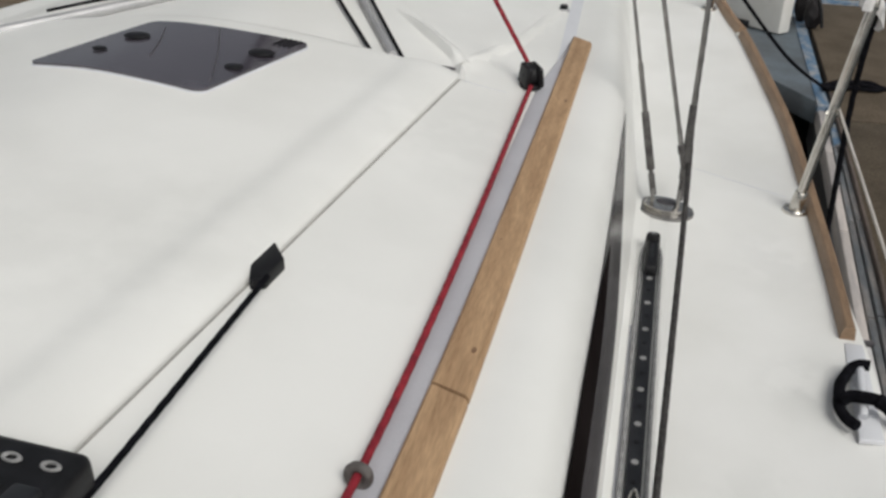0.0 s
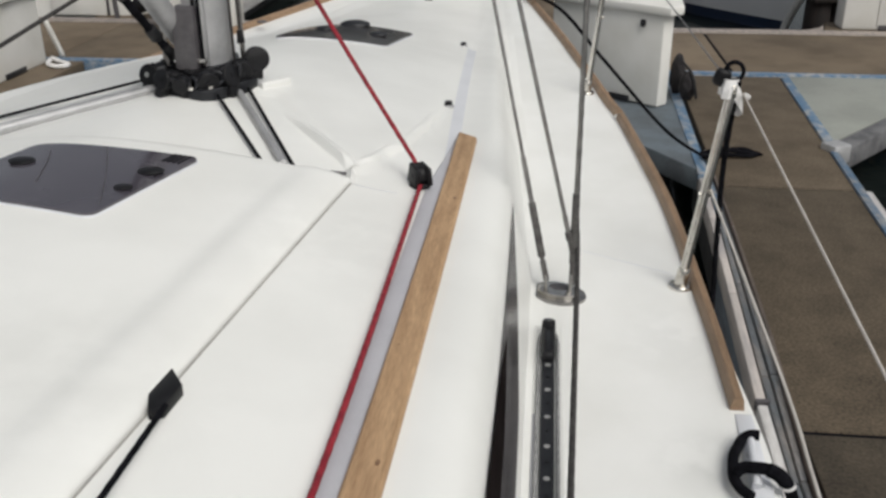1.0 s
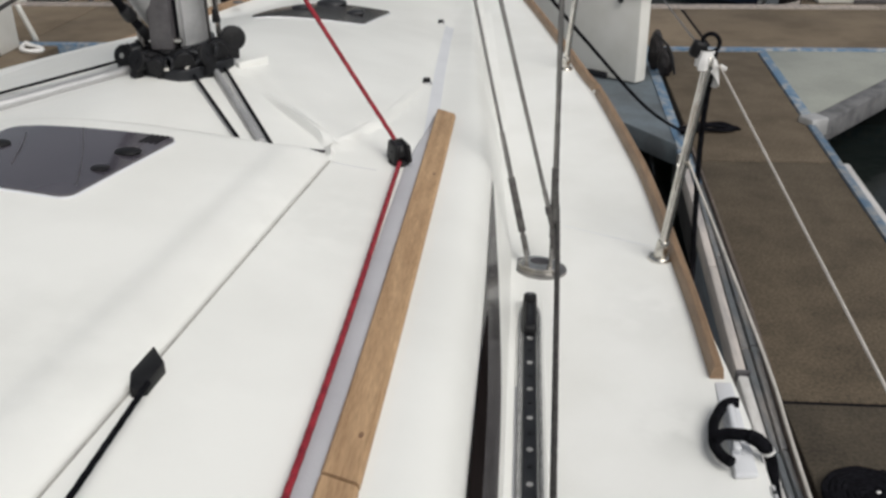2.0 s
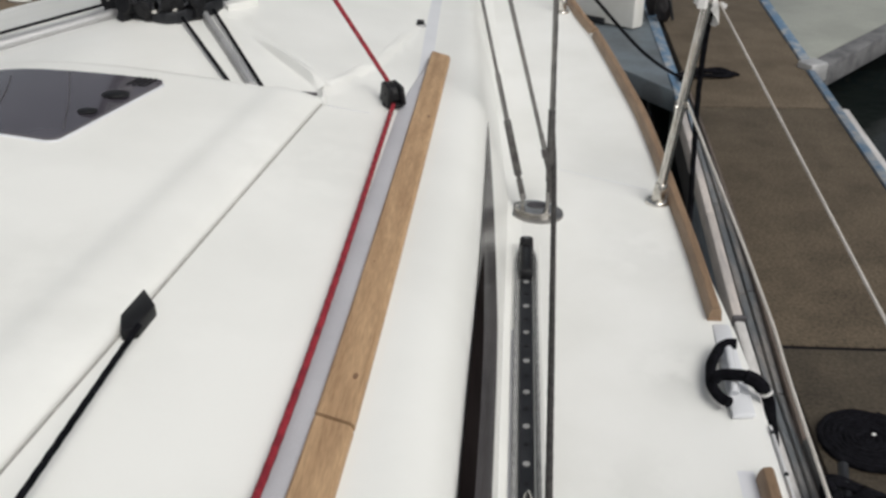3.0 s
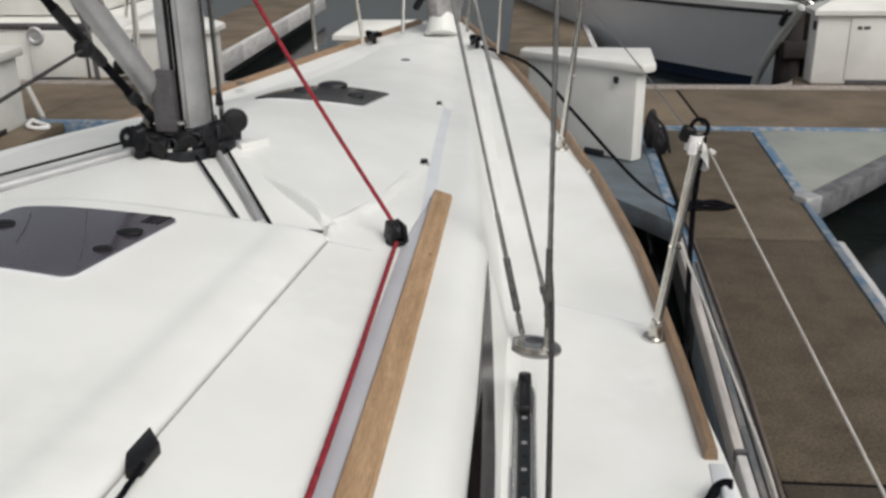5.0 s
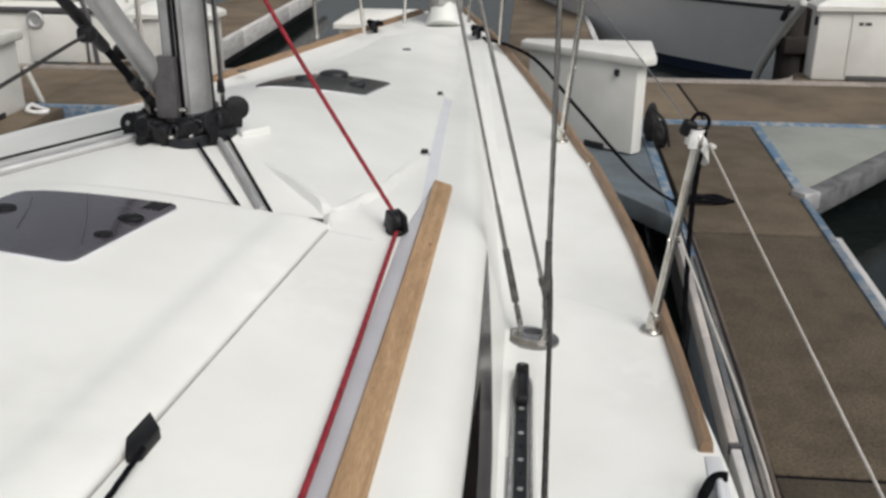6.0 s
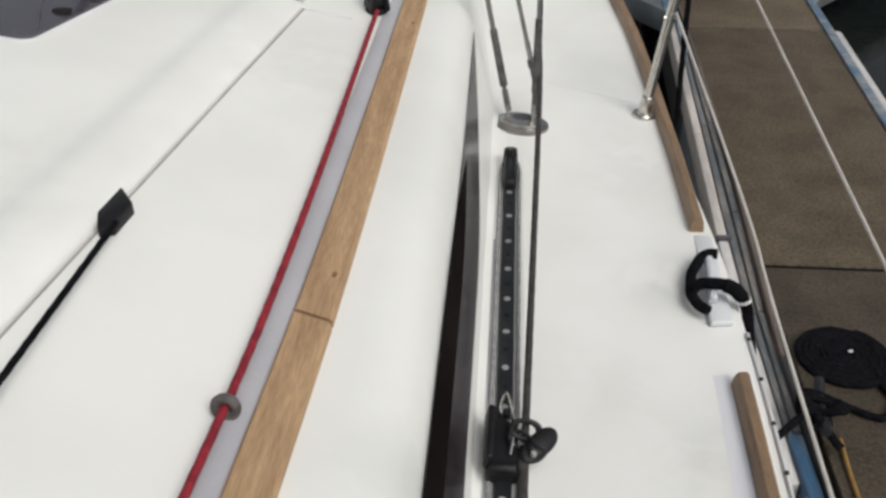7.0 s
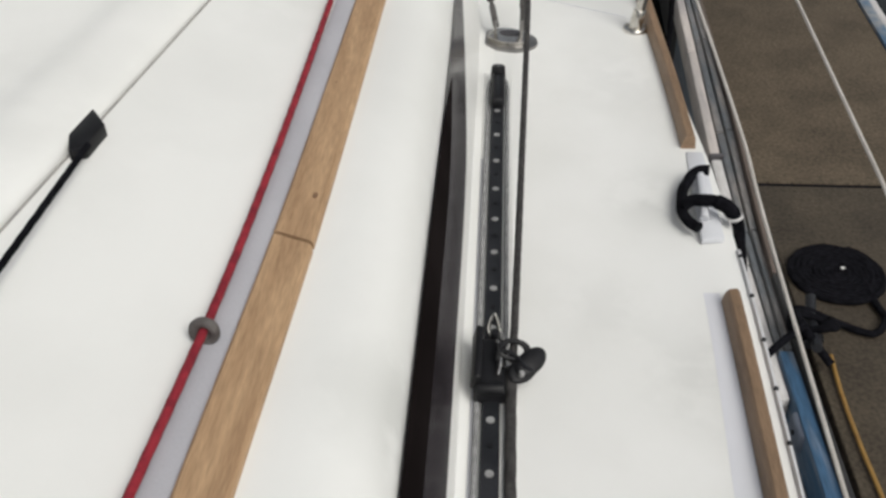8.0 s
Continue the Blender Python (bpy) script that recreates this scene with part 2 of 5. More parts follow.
def add_tube(bm, pts, r, n=10, twist=0.0, lobes=3, lay=0.1, closed=False):
    """A swept round section along the points; with a twist it has the lay of a rope."""
    pts = [Vector(p) for p in pts]
    tang = [(pts[min(i + 1, len(pts) - 1)] - pts[max(i - 1, 0)]).normalized() for i in range(len(pts))]
    side = tang[0].orthogonal().normalized()
    rings, run = [], 0.0
    for i, p in enumerate(pts):
        side = (side - tang[i] * side.dot(tang[i])).normalized()
        up = tang[i].cross(side)
        if i:
            run += (p - pts[i - 1]).length
        ring = []
        for k in range(n):
            a = 2 * math.pi * k / n
            rr = r * (1 + (lay * math.cos(lobes * a + run * twist) if twist else 0))
            ring.append(bm.verts.new(p + side * (rr * math.cos(a)) + up * (rr * math.sin(a))))
        rings.append(ring)
    for i in range(len(rings) - 1):
        for k in range(n):
            bm.faces.new((rings[i][k], rings[i][(k + 1) % n], rings[i + 1][(k + 1) % n], rings[i + 1][k]))
    bm.faces.new(rings[0]), bm.faces.new(rings[-1][::-1])
    return bm


def tube(points, r, step=0.02, n=10, twist=0.0, smooth=True, lay=0.05):
    return add_tube(bmesh.new(), curve_points(points, step) if smooth else points, r, n, twist, 3, lay)


def rope(points, r, step=0.006):
    return tube(points, r, step, 12, 2 * math.pi / (r * 7))


def add_torus(bm, m, big, small, n=24, k=10):
    rings = []
    for i in range(n):
        a = 2 * math.pi * i / n
        rings.append([bm.verts.new(m @ Vector(((big + small * math.cos(2 * math.pi * j / k)) * math.cos(a), (big + small * math.cos(2 * math.pi * j / k)) * math.sin(a), small * math.sin(2 * math.pi * j / k)))) for j in range(k)])
    for i in range(n):
        for j in range(k):
            bm.faces.new((rings[i][j], rings[(i + 1) % n][j], rings[(i + 1) % n][(j + 1) % k], rings[i][(j + 1) % k]))
    return bm


def sheet(rows, thick=0.0, closed=False):
    """A surface through rows of points; with a thickness, a shell that goes down by it."""
    bm = bmesh.new()
    vs = [[bm.verts.new(p) for p in row] for row in rows]
    for i in range(len(vs) - 1):
        for j in range(len(vs[0]) - 1):
            bm.faces.new((vs[i][j], vs[i][j + 1], vs[i + 1][j + 1], vs[i + 1][j]))
    if thick:
        low = [[bm.verts.new((p.co.x, p.co.y, p.co.z - thick)) for p in row] for row in vs]
        for i in range(len(vs) - 1):
            for j in range(len(vs[0]) - 1):
                bm.faces.new((low[i][j], low[i + 1][j], low[i + 1][j + 1], low[i][j + 1]))
        ring = [(i, 0) for i in range(len(vs))] + [(len(vs) - 1, j) for j in range(1, len(vs[0]))] + [(i, len(vs[0]) - 1) for i in range(len(vs) - 2, -1, -1)] + [(0, j) for j in range(len(vs[0]) - 2, 0, -1)]
        for (a, b), (c, d) in zip(ring, ring[1:] + ring[:1]):
            bm.faces.new((vs[a][b], vs[c][d], low[c][d], low[a][b]))
    return bm


def prism(outline, z0, z1, bevel=0.0):
    """An upright prism over a flat outline."""
    bm = bmesh.new()
    a, b = [bm.verts.new((x, y, z0)) for x, y in outline], [bm.verts.new((x, y, z1)) for x, y in outline]
    bm.faces.new(a[::-1]), bm.faces.new(b)
    for i in range(len(a)):
        j = (i + 1) % len(a)
        bm.faces.new((a[i], a[j], b[j], b[i]))
    if bevel:
        bmesh.ops.bevel(bm, geom=bm.edges[:], offset=bevel, segments=2, affect="EDGES", profile=0.5)
    return bm


def smooth(t):
    t = min(1.0, max(0.0, t))
    return t * t * (3 - 2 * t)


def along(y, table):
    """Smooth value at y from a short table of (y, value)."""
    ys, vs = zip(*table)
    if y <= ys[0]:
        return vs[0] + (y - ys[0]) * (vs[1] - vs[0]) / (ys[1] - ys[0])
    if y >= ys[-1]:
        return vs[-1]
    i = max(k for k in range(len(ys) - 1) if ys[k] <= y)
    h, t = ys[i + 1] - ys[i], (y - ys[i]) / (ys[i + 1] - ys[i])
    slope = lambda k: (vs[min(k + 1, len(vs) - 1)] - vs[max(k - 1, 0)]) / (ys[min(k + 1, len(vs) - 1)] - ys[max(k - 1, 0)])
    return (2 * t ** 3 - 3 * t * t + 1) * vs[i] + (t ** 3 - 2 * t * t + t) * h * slope(i) + (3 * t * t - 2 * t ** 3) * vs[i + 1] + (t ** 3 - t * t) * h * slope(i + 1)


def span(a, b, step):
    n = max(1, round(abs(b - a) / step))
    return [a + (b - a) * i / n for i in range(n + 1)]


# ---- the form of the boat: x to starboard, y ahead, z up; z = 0 at the side deck abeam of the car ----
WATER_Z, DOCK_Z = -1.36, -0.892


def mid(y):
    return -1.31 + 0.11 * y


def deck_z(y):
    return 0.04 * y + 0.004 * max(0.0, y - 2) ** 2


RAIL = [(-2.2, 0.30), (-1.0, 0.36), (0.0, 0.391), (0.5, 0.404), (1.0, 0.400), (1.25, 0.396), (1.5, 0.387), (2.0, 0.366), (2.3, 0.340), (2.95, 0.262), (3.1, 0.230), (3.55, 0.152), (4.3, 0.008), (4.9, -0.125), (5.2, -0.193), (5.7, -0.325), (6.2, -0.475), (6.6, -0.59)]


def rail_x(y):
    return along(y, RAIL)


def edge_w(y):
    """From the rail's inner side to the edge of the deck: a white flange outside the wood aft, none forward."""
    return 0.034 + 0.022 * (1 - smooth((y - 0.80) / 0.5))


def mirror(x, y):
    return 2 * mid(y) - x


def rise(y):
    return 1 - smooth((y - 2.0) / 3.2)


def edge_z(y):
    return deck_z(y) + max(0.0, 0.345 - 0.028 * y) * rise(y)


def foot_x(y):
    return -0.045 - 0.072 * max(0.0, y - 1.5)


def shoulder_x(y):
    return -0.200 - 0.05 * max(0.0, y - 2.0)


def facet_y(x):
    if x > -0.5:
        return 1.37 + (x + 0.5) / 0.165 * 0.66
    return 1.37 + (-0.5 - x) / 0.28 * 0.41


def roof_z(x, y):
    """The coachroof's top: crown, and the slightly raised facets round the mast."""
    x = max(x, mirror(x, y))
    s = shoulder_x(y) - 0.09
    u = min(1.0, max(0.0, (s - x) / (s - mid(y))))
    z = edge_z(y) + 0.13 * (0.25 + 0.75 * rise(y)) * (1 - (1 - u) ** 1.5)
    if y > 1.2:
        z += 0.012 * smooth((y - facet_y(max(x, -0.83))) / 0.035) * smooth((-0.352 - x) / 0.03) * rise(y)
    return z


def side_point(y, v):
    """The coachroof's side, v from its foot (0) to the shoulder (1)."""
    z0, h, x0 = deck_z(y), edge_z(y) - deck_z(y), foot_x(y)
    if v < 0.6:
        t = v / 0.6
        return Vector((x0 - 0.055 * t, y, z0 + 0.76 * h * t))
    t = (v - 0.6) / 0.4
    a, c, b = Vector((x0 - 0.055, z0 + 0.76 * h)), Vector((x0 - 0.068, z0 + 0.985 * h)), Vector((shoulder_x(y), z0 + h))
    p = a * (1 - t) ** 2 + c * 2 * t * (1 - t) + b * t * t
    return Vector((p.x, y, p.y))


STATIONS = span(-2.2, 1.2, 0.05) + span(1.2, 2.6, 0.02)[1:] + span(2.6, 5.4, 0.05)[1:]

# ---- water and docks ----
bm = bmesh.new()
bmesh.ops.create_grid(bm, x_segments=2, y_segments=2, size=2500, matrix=pose(0, 0, WATER_Z))
solid("water", bm, WATER, "dark sheltered harbour water with small ripples", "water", kind="structure")


def left_edge(y):
    return along(y, [(-3.2, 0.905), (0.5, 0.925), (1.3, 0.928), (1.8, 0.937), (2.42, 0.980), (3.14, 1.022), (5.0, 1.092), (8.0, 1.172)])


def board_in(y):
    """Inner side of the pale rubbing board."""
    return along(y, [(-3.2, 0.825), (1.0, 0.845), (1.67, 0.852), (2.42, 0.878), (3.14, 0.9175), (5.0, 1.018), (5.8, 1.062)])


def right_edge(y):
    return 1.735 + 0.057 * y


# the finger's slabs come in three browns, paler with distance
FAR_CONCRETE = material("pale_brown_concrete", (0.112, 0.088, 0.063), (0.080, 0.063, 0.045), 0.88, scale=4, fine=75, bump=0.6, depth=0.003, mix=(0.36, 0.7), fine_mix=0.8, spec=0.25)
MID_CONCRETE = material("mid_brown_concrete", (0.095, 0.074, 0.051), (0.064, 0.050, 0.035), 0.85, scale=5, fine=75, bump=0.8, depth=0.004, mix=(0.36, 0.7), fine_mix=1.0, spec=0.3)
finger = thing("finger_pontoon", (1.4, 2, WATER_Z), "concrete finger pontoon with worn blue edge boards beside the boat", "pontoon", kind="structure")
for y0, y1 in ((-3.2, -0.467), (-0.443, 2.247), (2.271, 4.956), (4.972, 7.93)):
    part("slab", prism([(left_edge(y0) + 0.03, y0), (right_edge(y0) - 0.06, y0), (right_edge(y1) - 0.06, y1), (left_edge(y1) + 0.03, y1)], DOCK_Z - 0.10, DOCK_Z, 0.008), NEAR_CONCRETE if y0 < 2 else MID_CONCRETE if y0 < 4 else FAR_CONCRETE, finger)
for y in (-0.455, 2.259, 4.964):
    part("joint_seal", prism([(left_edge(y) + 0.03, y - 0.030), (right_edge(y) - 0.06, y - 0.030), (right_edge(y) - 0.06, y + 0.030), (left_edge(y) + 0.03, y + 0.030)], DOCK_Z - 0.095, DOCK_Z - 0.008), ROPE_BLACK, finger, "dark joint between slabs")
part("float", prism([(left_edge(-3.2) + 0.07, -3.2), (right_edge(-3.2) - 0.12, -3.2), (right_edge(7.9) - 0.12, 7.9), (left_edge(7.9) + 0.07, 7.9)], WATER_Z - 0.3, DOCK_Z - 0.10), FLOAT, finger)


def edge_board(name, f, y0, y1, inset, width, z0, z1, mat, label="", bevel=0.006):
    return part(name, prism([(f(y0) + inset, y0), (f(y0) + inset + width, y0), (f(y1) + inset + width, y1), (f(y1) + inset, y1)], z0, z1, bevel), mat, finger, label)


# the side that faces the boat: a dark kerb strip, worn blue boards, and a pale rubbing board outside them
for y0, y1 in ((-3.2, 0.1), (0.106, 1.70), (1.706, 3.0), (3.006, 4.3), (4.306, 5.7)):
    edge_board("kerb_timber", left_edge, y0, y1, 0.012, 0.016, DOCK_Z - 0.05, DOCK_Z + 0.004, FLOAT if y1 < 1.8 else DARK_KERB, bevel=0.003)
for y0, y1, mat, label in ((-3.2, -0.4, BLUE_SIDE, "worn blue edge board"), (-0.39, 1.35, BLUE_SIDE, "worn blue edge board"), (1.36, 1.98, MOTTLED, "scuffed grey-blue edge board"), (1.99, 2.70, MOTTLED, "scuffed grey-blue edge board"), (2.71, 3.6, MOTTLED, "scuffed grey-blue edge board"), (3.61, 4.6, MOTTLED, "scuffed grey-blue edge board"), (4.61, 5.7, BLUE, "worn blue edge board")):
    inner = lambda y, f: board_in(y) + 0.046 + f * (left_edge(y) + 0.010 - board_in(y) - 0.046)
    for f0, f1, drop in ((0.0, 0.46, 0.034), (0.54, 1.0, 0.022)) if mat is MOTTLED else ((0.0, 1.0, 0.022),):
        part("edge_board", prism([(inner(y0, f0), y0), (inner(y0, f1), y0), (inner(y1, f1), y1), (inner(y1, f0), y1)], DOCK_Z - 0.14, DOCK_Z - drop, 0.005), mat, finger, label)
for y0, y1, mat, label in ((1.16, 1.80, PALEWOOD, "pale grey rubbing board"), (1.805, 2.495, PALEWOOD, "pale grey rubbing board"), (2.525, 3.5, CREAM, "cream rubbing board"), (3.505, 4.5, CREAM, "cream rubbing board"), (4.505, 5.6, CREAM, "cream rubbing board")):
    edge_board("rubbing_board", board_in, y0, y1, 0.0, 0.044, DOCK_Z - 0.16, DOCK_Z - 0.040, mat, label, 0.010)
part("board_end", block((0.060, 0.022, 0.05), pose(board_in(2.51) + 0.024, 2.51, DOCK_Z - 0.052, 0, 0, 3), 0.006), SEAL, finger, "dark end clamp")
# boards below the rubbing board: the shade there is put into dark colours
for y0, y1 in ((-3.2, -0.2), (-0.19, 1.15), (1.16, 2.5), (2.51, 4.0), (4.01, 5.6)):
    edge_board("fender_board", board_in, y0, y1, 0.012, 0.05, DOCK_Z - 0.40, DOCK_Z - 0.150, SHADE_BLUE_GREY if y0 < 2.6 else FLOAT, "fender board with shade put into its blue-grey colour" if y0 < 2.6 else "fender board with shade put into its dark colour")
# the far side: blue kerb and a pale tubular fender
edge_board("blue_kerb", right_edge, -3.2, 5.72, -0.058, 0.055, DOCK_Z - 0.08, DOCK_Z + 0.012, BLUE, "worn blue kerb")
edge_board("blue_kerb", right_edge, 5.73, 7.9, -0.058, 0.075, DOCK_Z - 0.05, DOCK_Z + 0.014, BLUE, "worn blue kerb")
edge_board("side_fender", right_edge, -3.2, 5.05, 0.0, 0.075, DOCK_Z - 0.20, DOCK_Z - 0.03, PALEWOOD, "pale weathered fender", 0.02)

# gussets where the finger meets the main pontoon
gus = thing("pontoon_gusset", (2.6, 7.2, WATER_Z), "pale triangular pontoon gusset with a grey steel edge beam", "pontoon", kind="structure")
part("deck_plate", prism([(right_edge(5.9) + 0.02, 5.98), (right_edge(7.95) + 0.02, 7.98), (3.95, 8.2)], DOCK_Z - 0.05, DOCK_Z - 0.006, 0.006), PLATE, gus)
a, b = Vector((2.07, 5.82, DOCK_Z - 0.03)), Vector((3.98, 8.12, DOCK_Z - 0.03))
d = (b - a).normalized()
part("edge_beam", block(((b - a).length, 0.14, 0.17), Matrix.Translation((a + b) / 2 - Vector((0, 0, 0.05))) @ pose(0, 0, 0, 0, 0, math.degrees(math.atan2(d.y, d.x))), 0.012), material("weathered_grey_beam", (0.15, 0.15, 0.155), (0.085, 0.085, 0.09), 0.7, scale=7, fine=60, bump=0.4, fine_mix=0.4), gus, "weathered grey steel beam")
part("corner_bracket", block((0.16, 0.15, 0.14), pose(2.06, 5.80, DOCK_Z - 0.02, 0, 0, 30), 0.02), ALU, gus, "galvanised corner bracket")
gus2 = thing("pontoon_gusset", (0.6, 7.2, WATER_Z), "blue-grey triangular pontoon gusset under the box", "pontoon", kind="structure")
part("deck_plate", prism([(left_edge(5.25) - 0.07, 5.28), (left_edge(7.95), 7.98), (-0.85, 7.98), (-0.85, 7.90), (0.50, 6.12)], DOCK_Z - 0.16, DOCK_Z - 0.012, 0.006), material("blue_grey_plate", (0.115, 0.14, 0.16), (0.075, 0.085, 0.095), 0.6, scale=3, fine=60, fine_mix=0.3), gus2)
part("edge_strip", prism([(left_edge(5.2) - 0.08, 5.2), (left_edge(5.2) - 0.01, 5.22), (left_edge(7.95) + 0.0, 7.98), (left_edge(7.95) - 0.09, 7.98)], DOCK_Z - 0.05, DOCK_Z - 0.002, 0.006), BLUE, gus2, "pale blue edge strip")

# the main pontoon across the berths
main = thing("main_pontoon", (0, 9, WATER_Z), "brown concrete main pontoon with blue edge timbers", "pontoon", kind="structure")
for x0, x1 in ((-14, -11.03), (-11.02, -8.03), (-8.02, -5.03), (-5.02, -2.03), (-2.02, 1.715), (1.745, 4.58), (4.594, 7.6), (7.61, 12)):
    part("slab", prism([(x0, 8.08), (x1, 8.08), (x1, 9.94), (x0, 9.94)], DOCK_Z - 0.12, DOCK_Z, 0.008), CONCRETE, main)
for y0, y1, mat in ((7.985, 8.075, BLUE), (9.945, 10.16, GREYWOOD)):
    for x0, x1 in ((-14, -6.0), (-5.99, -0.5), (-0.49, 3.9), (3.91, 12)):
        part("edge_timber", prism([(x0, y0), (x1, y0), (x1, y1), (x0, y1)], DOCK_Z - 0.2, DOCK_Z + 0.012, 0.008), mat, main)
part("float", prism([(-14, 8.1), (12, 8.1), (12, 10.05), (-14, 10.05)], WATER_Z - 0.3, DOCK_Z - 0.12), FLOAT, main)
part("joint_seal", prism([(1.70, 8.085), (1.76, 8.085), (1.76, 9.938), (1.70, 9.938)], DOCK_Z - 0.11, DOCK_Z - 0.006), ROPE_BLACK, main, "dark joint between slabs")
port = thing("port_finger_pontoon", (-5.3, 4, WATER_Z), "brown concrete finger pontoon at the far side of the berth", "pontoon", kind="structure")
for y0, y1 in ((-3.0, -0.02), (0.0, 2.98), (3.0, 5.98), (6.0, 7.975)):
    part("slab", prism([(-6.0, y0), (-4.62, y0), (-4.62, y1), (-6.0, y1)], DOCK_Z - 0.12, DOCK_Z - 0.004, 0.008), CONCRETE, port)
part("float", prism([(-5.9, -2.9), (-4.70, -2.9), (-4.70, 7.9), (-5.9, 7.9)], WATER_Z - 0.3, DOCK_Z - 0.12), FLOAT, port)
far = thing("far_finger_pontoon", (-4.6, 14, WATER_Z), "far concrete finger pontoon with a pale fender edge", "pontoon", kind="structure")
for y0, y1 in ((10.17, 13.2), (13.22, 16.3), (16.32, 20)):
    part("slab", prism([(-5.60 - 0.02 * (y0 - 11.4), y0), (-4.36 - 0.02 * (y0 - 11.4), y0), (-4.36 - 0.02 * (y1 - 11.4), y1), (-5.60 - 0.02 * (y1 - 11.4), y1)], DOCK_Z - 0.12, DOCK_Z, 0.01), CONCRETE, far)
    part("fender", prism([(-4.35 - 0.02 * (y0 - 11.4), y0), (-4.25 - 0.02 * (y0 - 11.4), y0), (-4.25 - 0.02 * (y1 - 11.4), y1), (-4.35 - 0.02 * (y1 - 11.4), y1)], DOCK_Z - 0.26, DOCK_Z + 0.02, 0.02), PALEWOOD, far, "pale fender strip")
part("float", prism([(-5.5, 10.2), (-4.45, 10.2), (-4.65, 19.9), (-5.7, 19.9)], WATER_Z - 0.3, DOCK_Z - 0.12), FLOAT, far)

far2 = thing("far_finger_pontoon", (1.0, 13, WATER_Z), "far brown concrete finger pontoon beyond the bow", "pontoon", kind="structure")
for y0, y1 in ((10.17, 13.4), (13.42, 17.0), (17.02, 21.0)):
    part("slab", prism([(-0.25, y0), (0.95, y0), (0.95, y1), (-0.25, y1)], DOCK_Z - 0.12, DOCK_Z, 0.01), CONCRETE, far2)
    part("fender", prism([(0.96, y0), (1.05, y0), (1.05, y1), (0.96, y1)], DOCK_Z - 0.24, DOCK_Z + 0.015, 0.02), PALEWOOD, far2, "pale fender strip")
part("float", prism([(-0.15, 10.2), (0.85, 10.2), (0.85, 20.9), (-0.15, 20.9)], WATER_Z - 0.3, DOCK_Z - 0.12), FLOAT, far2)

far3 = thing("box_platform", (4.0, 10.5, WATER_Z), "small concrete platform on the far side of the main pontoon", "pontoon", kind="structure")
part("slab", prism([(3.10, 10.17), (4.75, 10.17), (4.75, 10.72), (3.24, 10.72)], DOCK_Z - 0.12, DOCK_Z, 0.01), CONCRETE, far3)
part("corner_fillet", prism([(2.75, 10.165), (3.09, 10.165), (3.20, 10.62), (3.10, 10.36), (2.95, 10.22)], DOCK_Z - 0.12, DOCK_Z + 0.005, 0.01), GREYWOOD, far3, "grey curved corner fillet")
part("float", prism([(3.30, 10.2), (4.67, 10.2), (4.67, 10.68), (3.30, 10.68)], WATER_Z - 0.3, DOCK_Z - 0.12), FLOAT, far3)
# one brown post belongs here; the others are added to darken the water
DARK_TIMBER = material("near_black_timber", (0.016, 0.012, 0.011), (0.030, 0.021, 0.018), 0.8, scale=6, fine=60, bump=0.5, depth=0.004, stretch=(4, 4, 0.5), fine_mix=0.4)
pile = thing("timber_dolphin", (3.7, 12.2, WATER_Z), "near-black timber posts added to darken the water behind a dock box", "piling")
for x, y, r0, top in ((3.52, 12.1, 0.17, -0.05), (3.86, 12.3, 0.18, 0.0), (3.70, 12.65, 0.20, -0.02), (4.2, 12.4, 0.18, -0.1)):
    part("post", rod((x, y, WATER_Z - 0.4), (x, y, top), r0, r0 * 0.93, n=18, bevel=0.02), DARK_TIMBER, pile)
part("waling", block((1.0, 0.14, 0.22), pose(3.86, 12.0, -0.75, 0, 0, 12), 0.02), DARK_TIMBER, pile)

# ---- the boat: hull, deck, coachroof ----
boat = thing("sailboat", (-0.9, 2.0, WATER_Z), "white sailing yacht with a low coachroof, moored at a finger pontoon", "sailboat")
YS = span(-2.2, 6.6, 0.1)


def hull_rows():
    rows = []
    for y in YS:
        x = rail_x(y) + edge_w(y)
        w = x - mid(y)
        pts = []
        for k in range(13):
            t = k / 12
            pts.append((mid(y) + max(0.012, w * (1 - 0.10 * t ** 1.8 - 0.10 * t ** 5)), y - 0.30 * t * smooth((y - 5.2) / 1.4), deck_z(y) - 0.012 + t * (WATER_Z - 0.25 - deck_z(y))))
        rows.append(pts + [(mirror(px, py), py, pz) for px, py, pz in pts[::-1]])
    return rows


part("hull", sheet(hull_rows()), GELCOAT, boat, "glossy white hull topsides")
end_row = hull_rows()[0]
bm = bmesh.new()
bm.faces.new([bm.verts.new((x, y - 0.002, z)) for x, y, z in end_row])
bmesh.ops.solidify(bm, geom=bm.faces[:], thickness=0.03)
part("transom", bm, GELCOAT, boat, "plain white transom")
part("deck", sheet([[(rail_x(y) + edge_w(y) - 0.001 + (mirror(rail_x(y) + edge_w(y) - 0.001, y) - rail_x(y) - edge_w(y) + 0.001) * k / 24, y, deck_z(y)) for k in range(25)] for y in span(-2.2, 6.58, 0.06)], 0.02), GELCOAT_SIDE, boat, "white moulded side deck with faint staining and painted shade")

rows = []
for y in STATIONS:
    right = [Vector((foot_x(y) + 0.035, y, deck_z(y) + 0.001)), Vector((foot_x(y) + 0.012, y, deck_z(y) + 0.004))]
    right += [side_point(y, 0.04 + 0.96 * k / 20) for k in range(21)]
    s = shoulder_x(y)
    right += [Vector((s + (mid(y) - s) * k / 46, y, roof_z(s + (mid(y) - s) * k / 46, y))) for k in range(1, 47)]
    rows.append(right + [Vector((mirror(p.x, y), y, p.z)) for p in right[-2::-1]])
bm = bmesh.new()
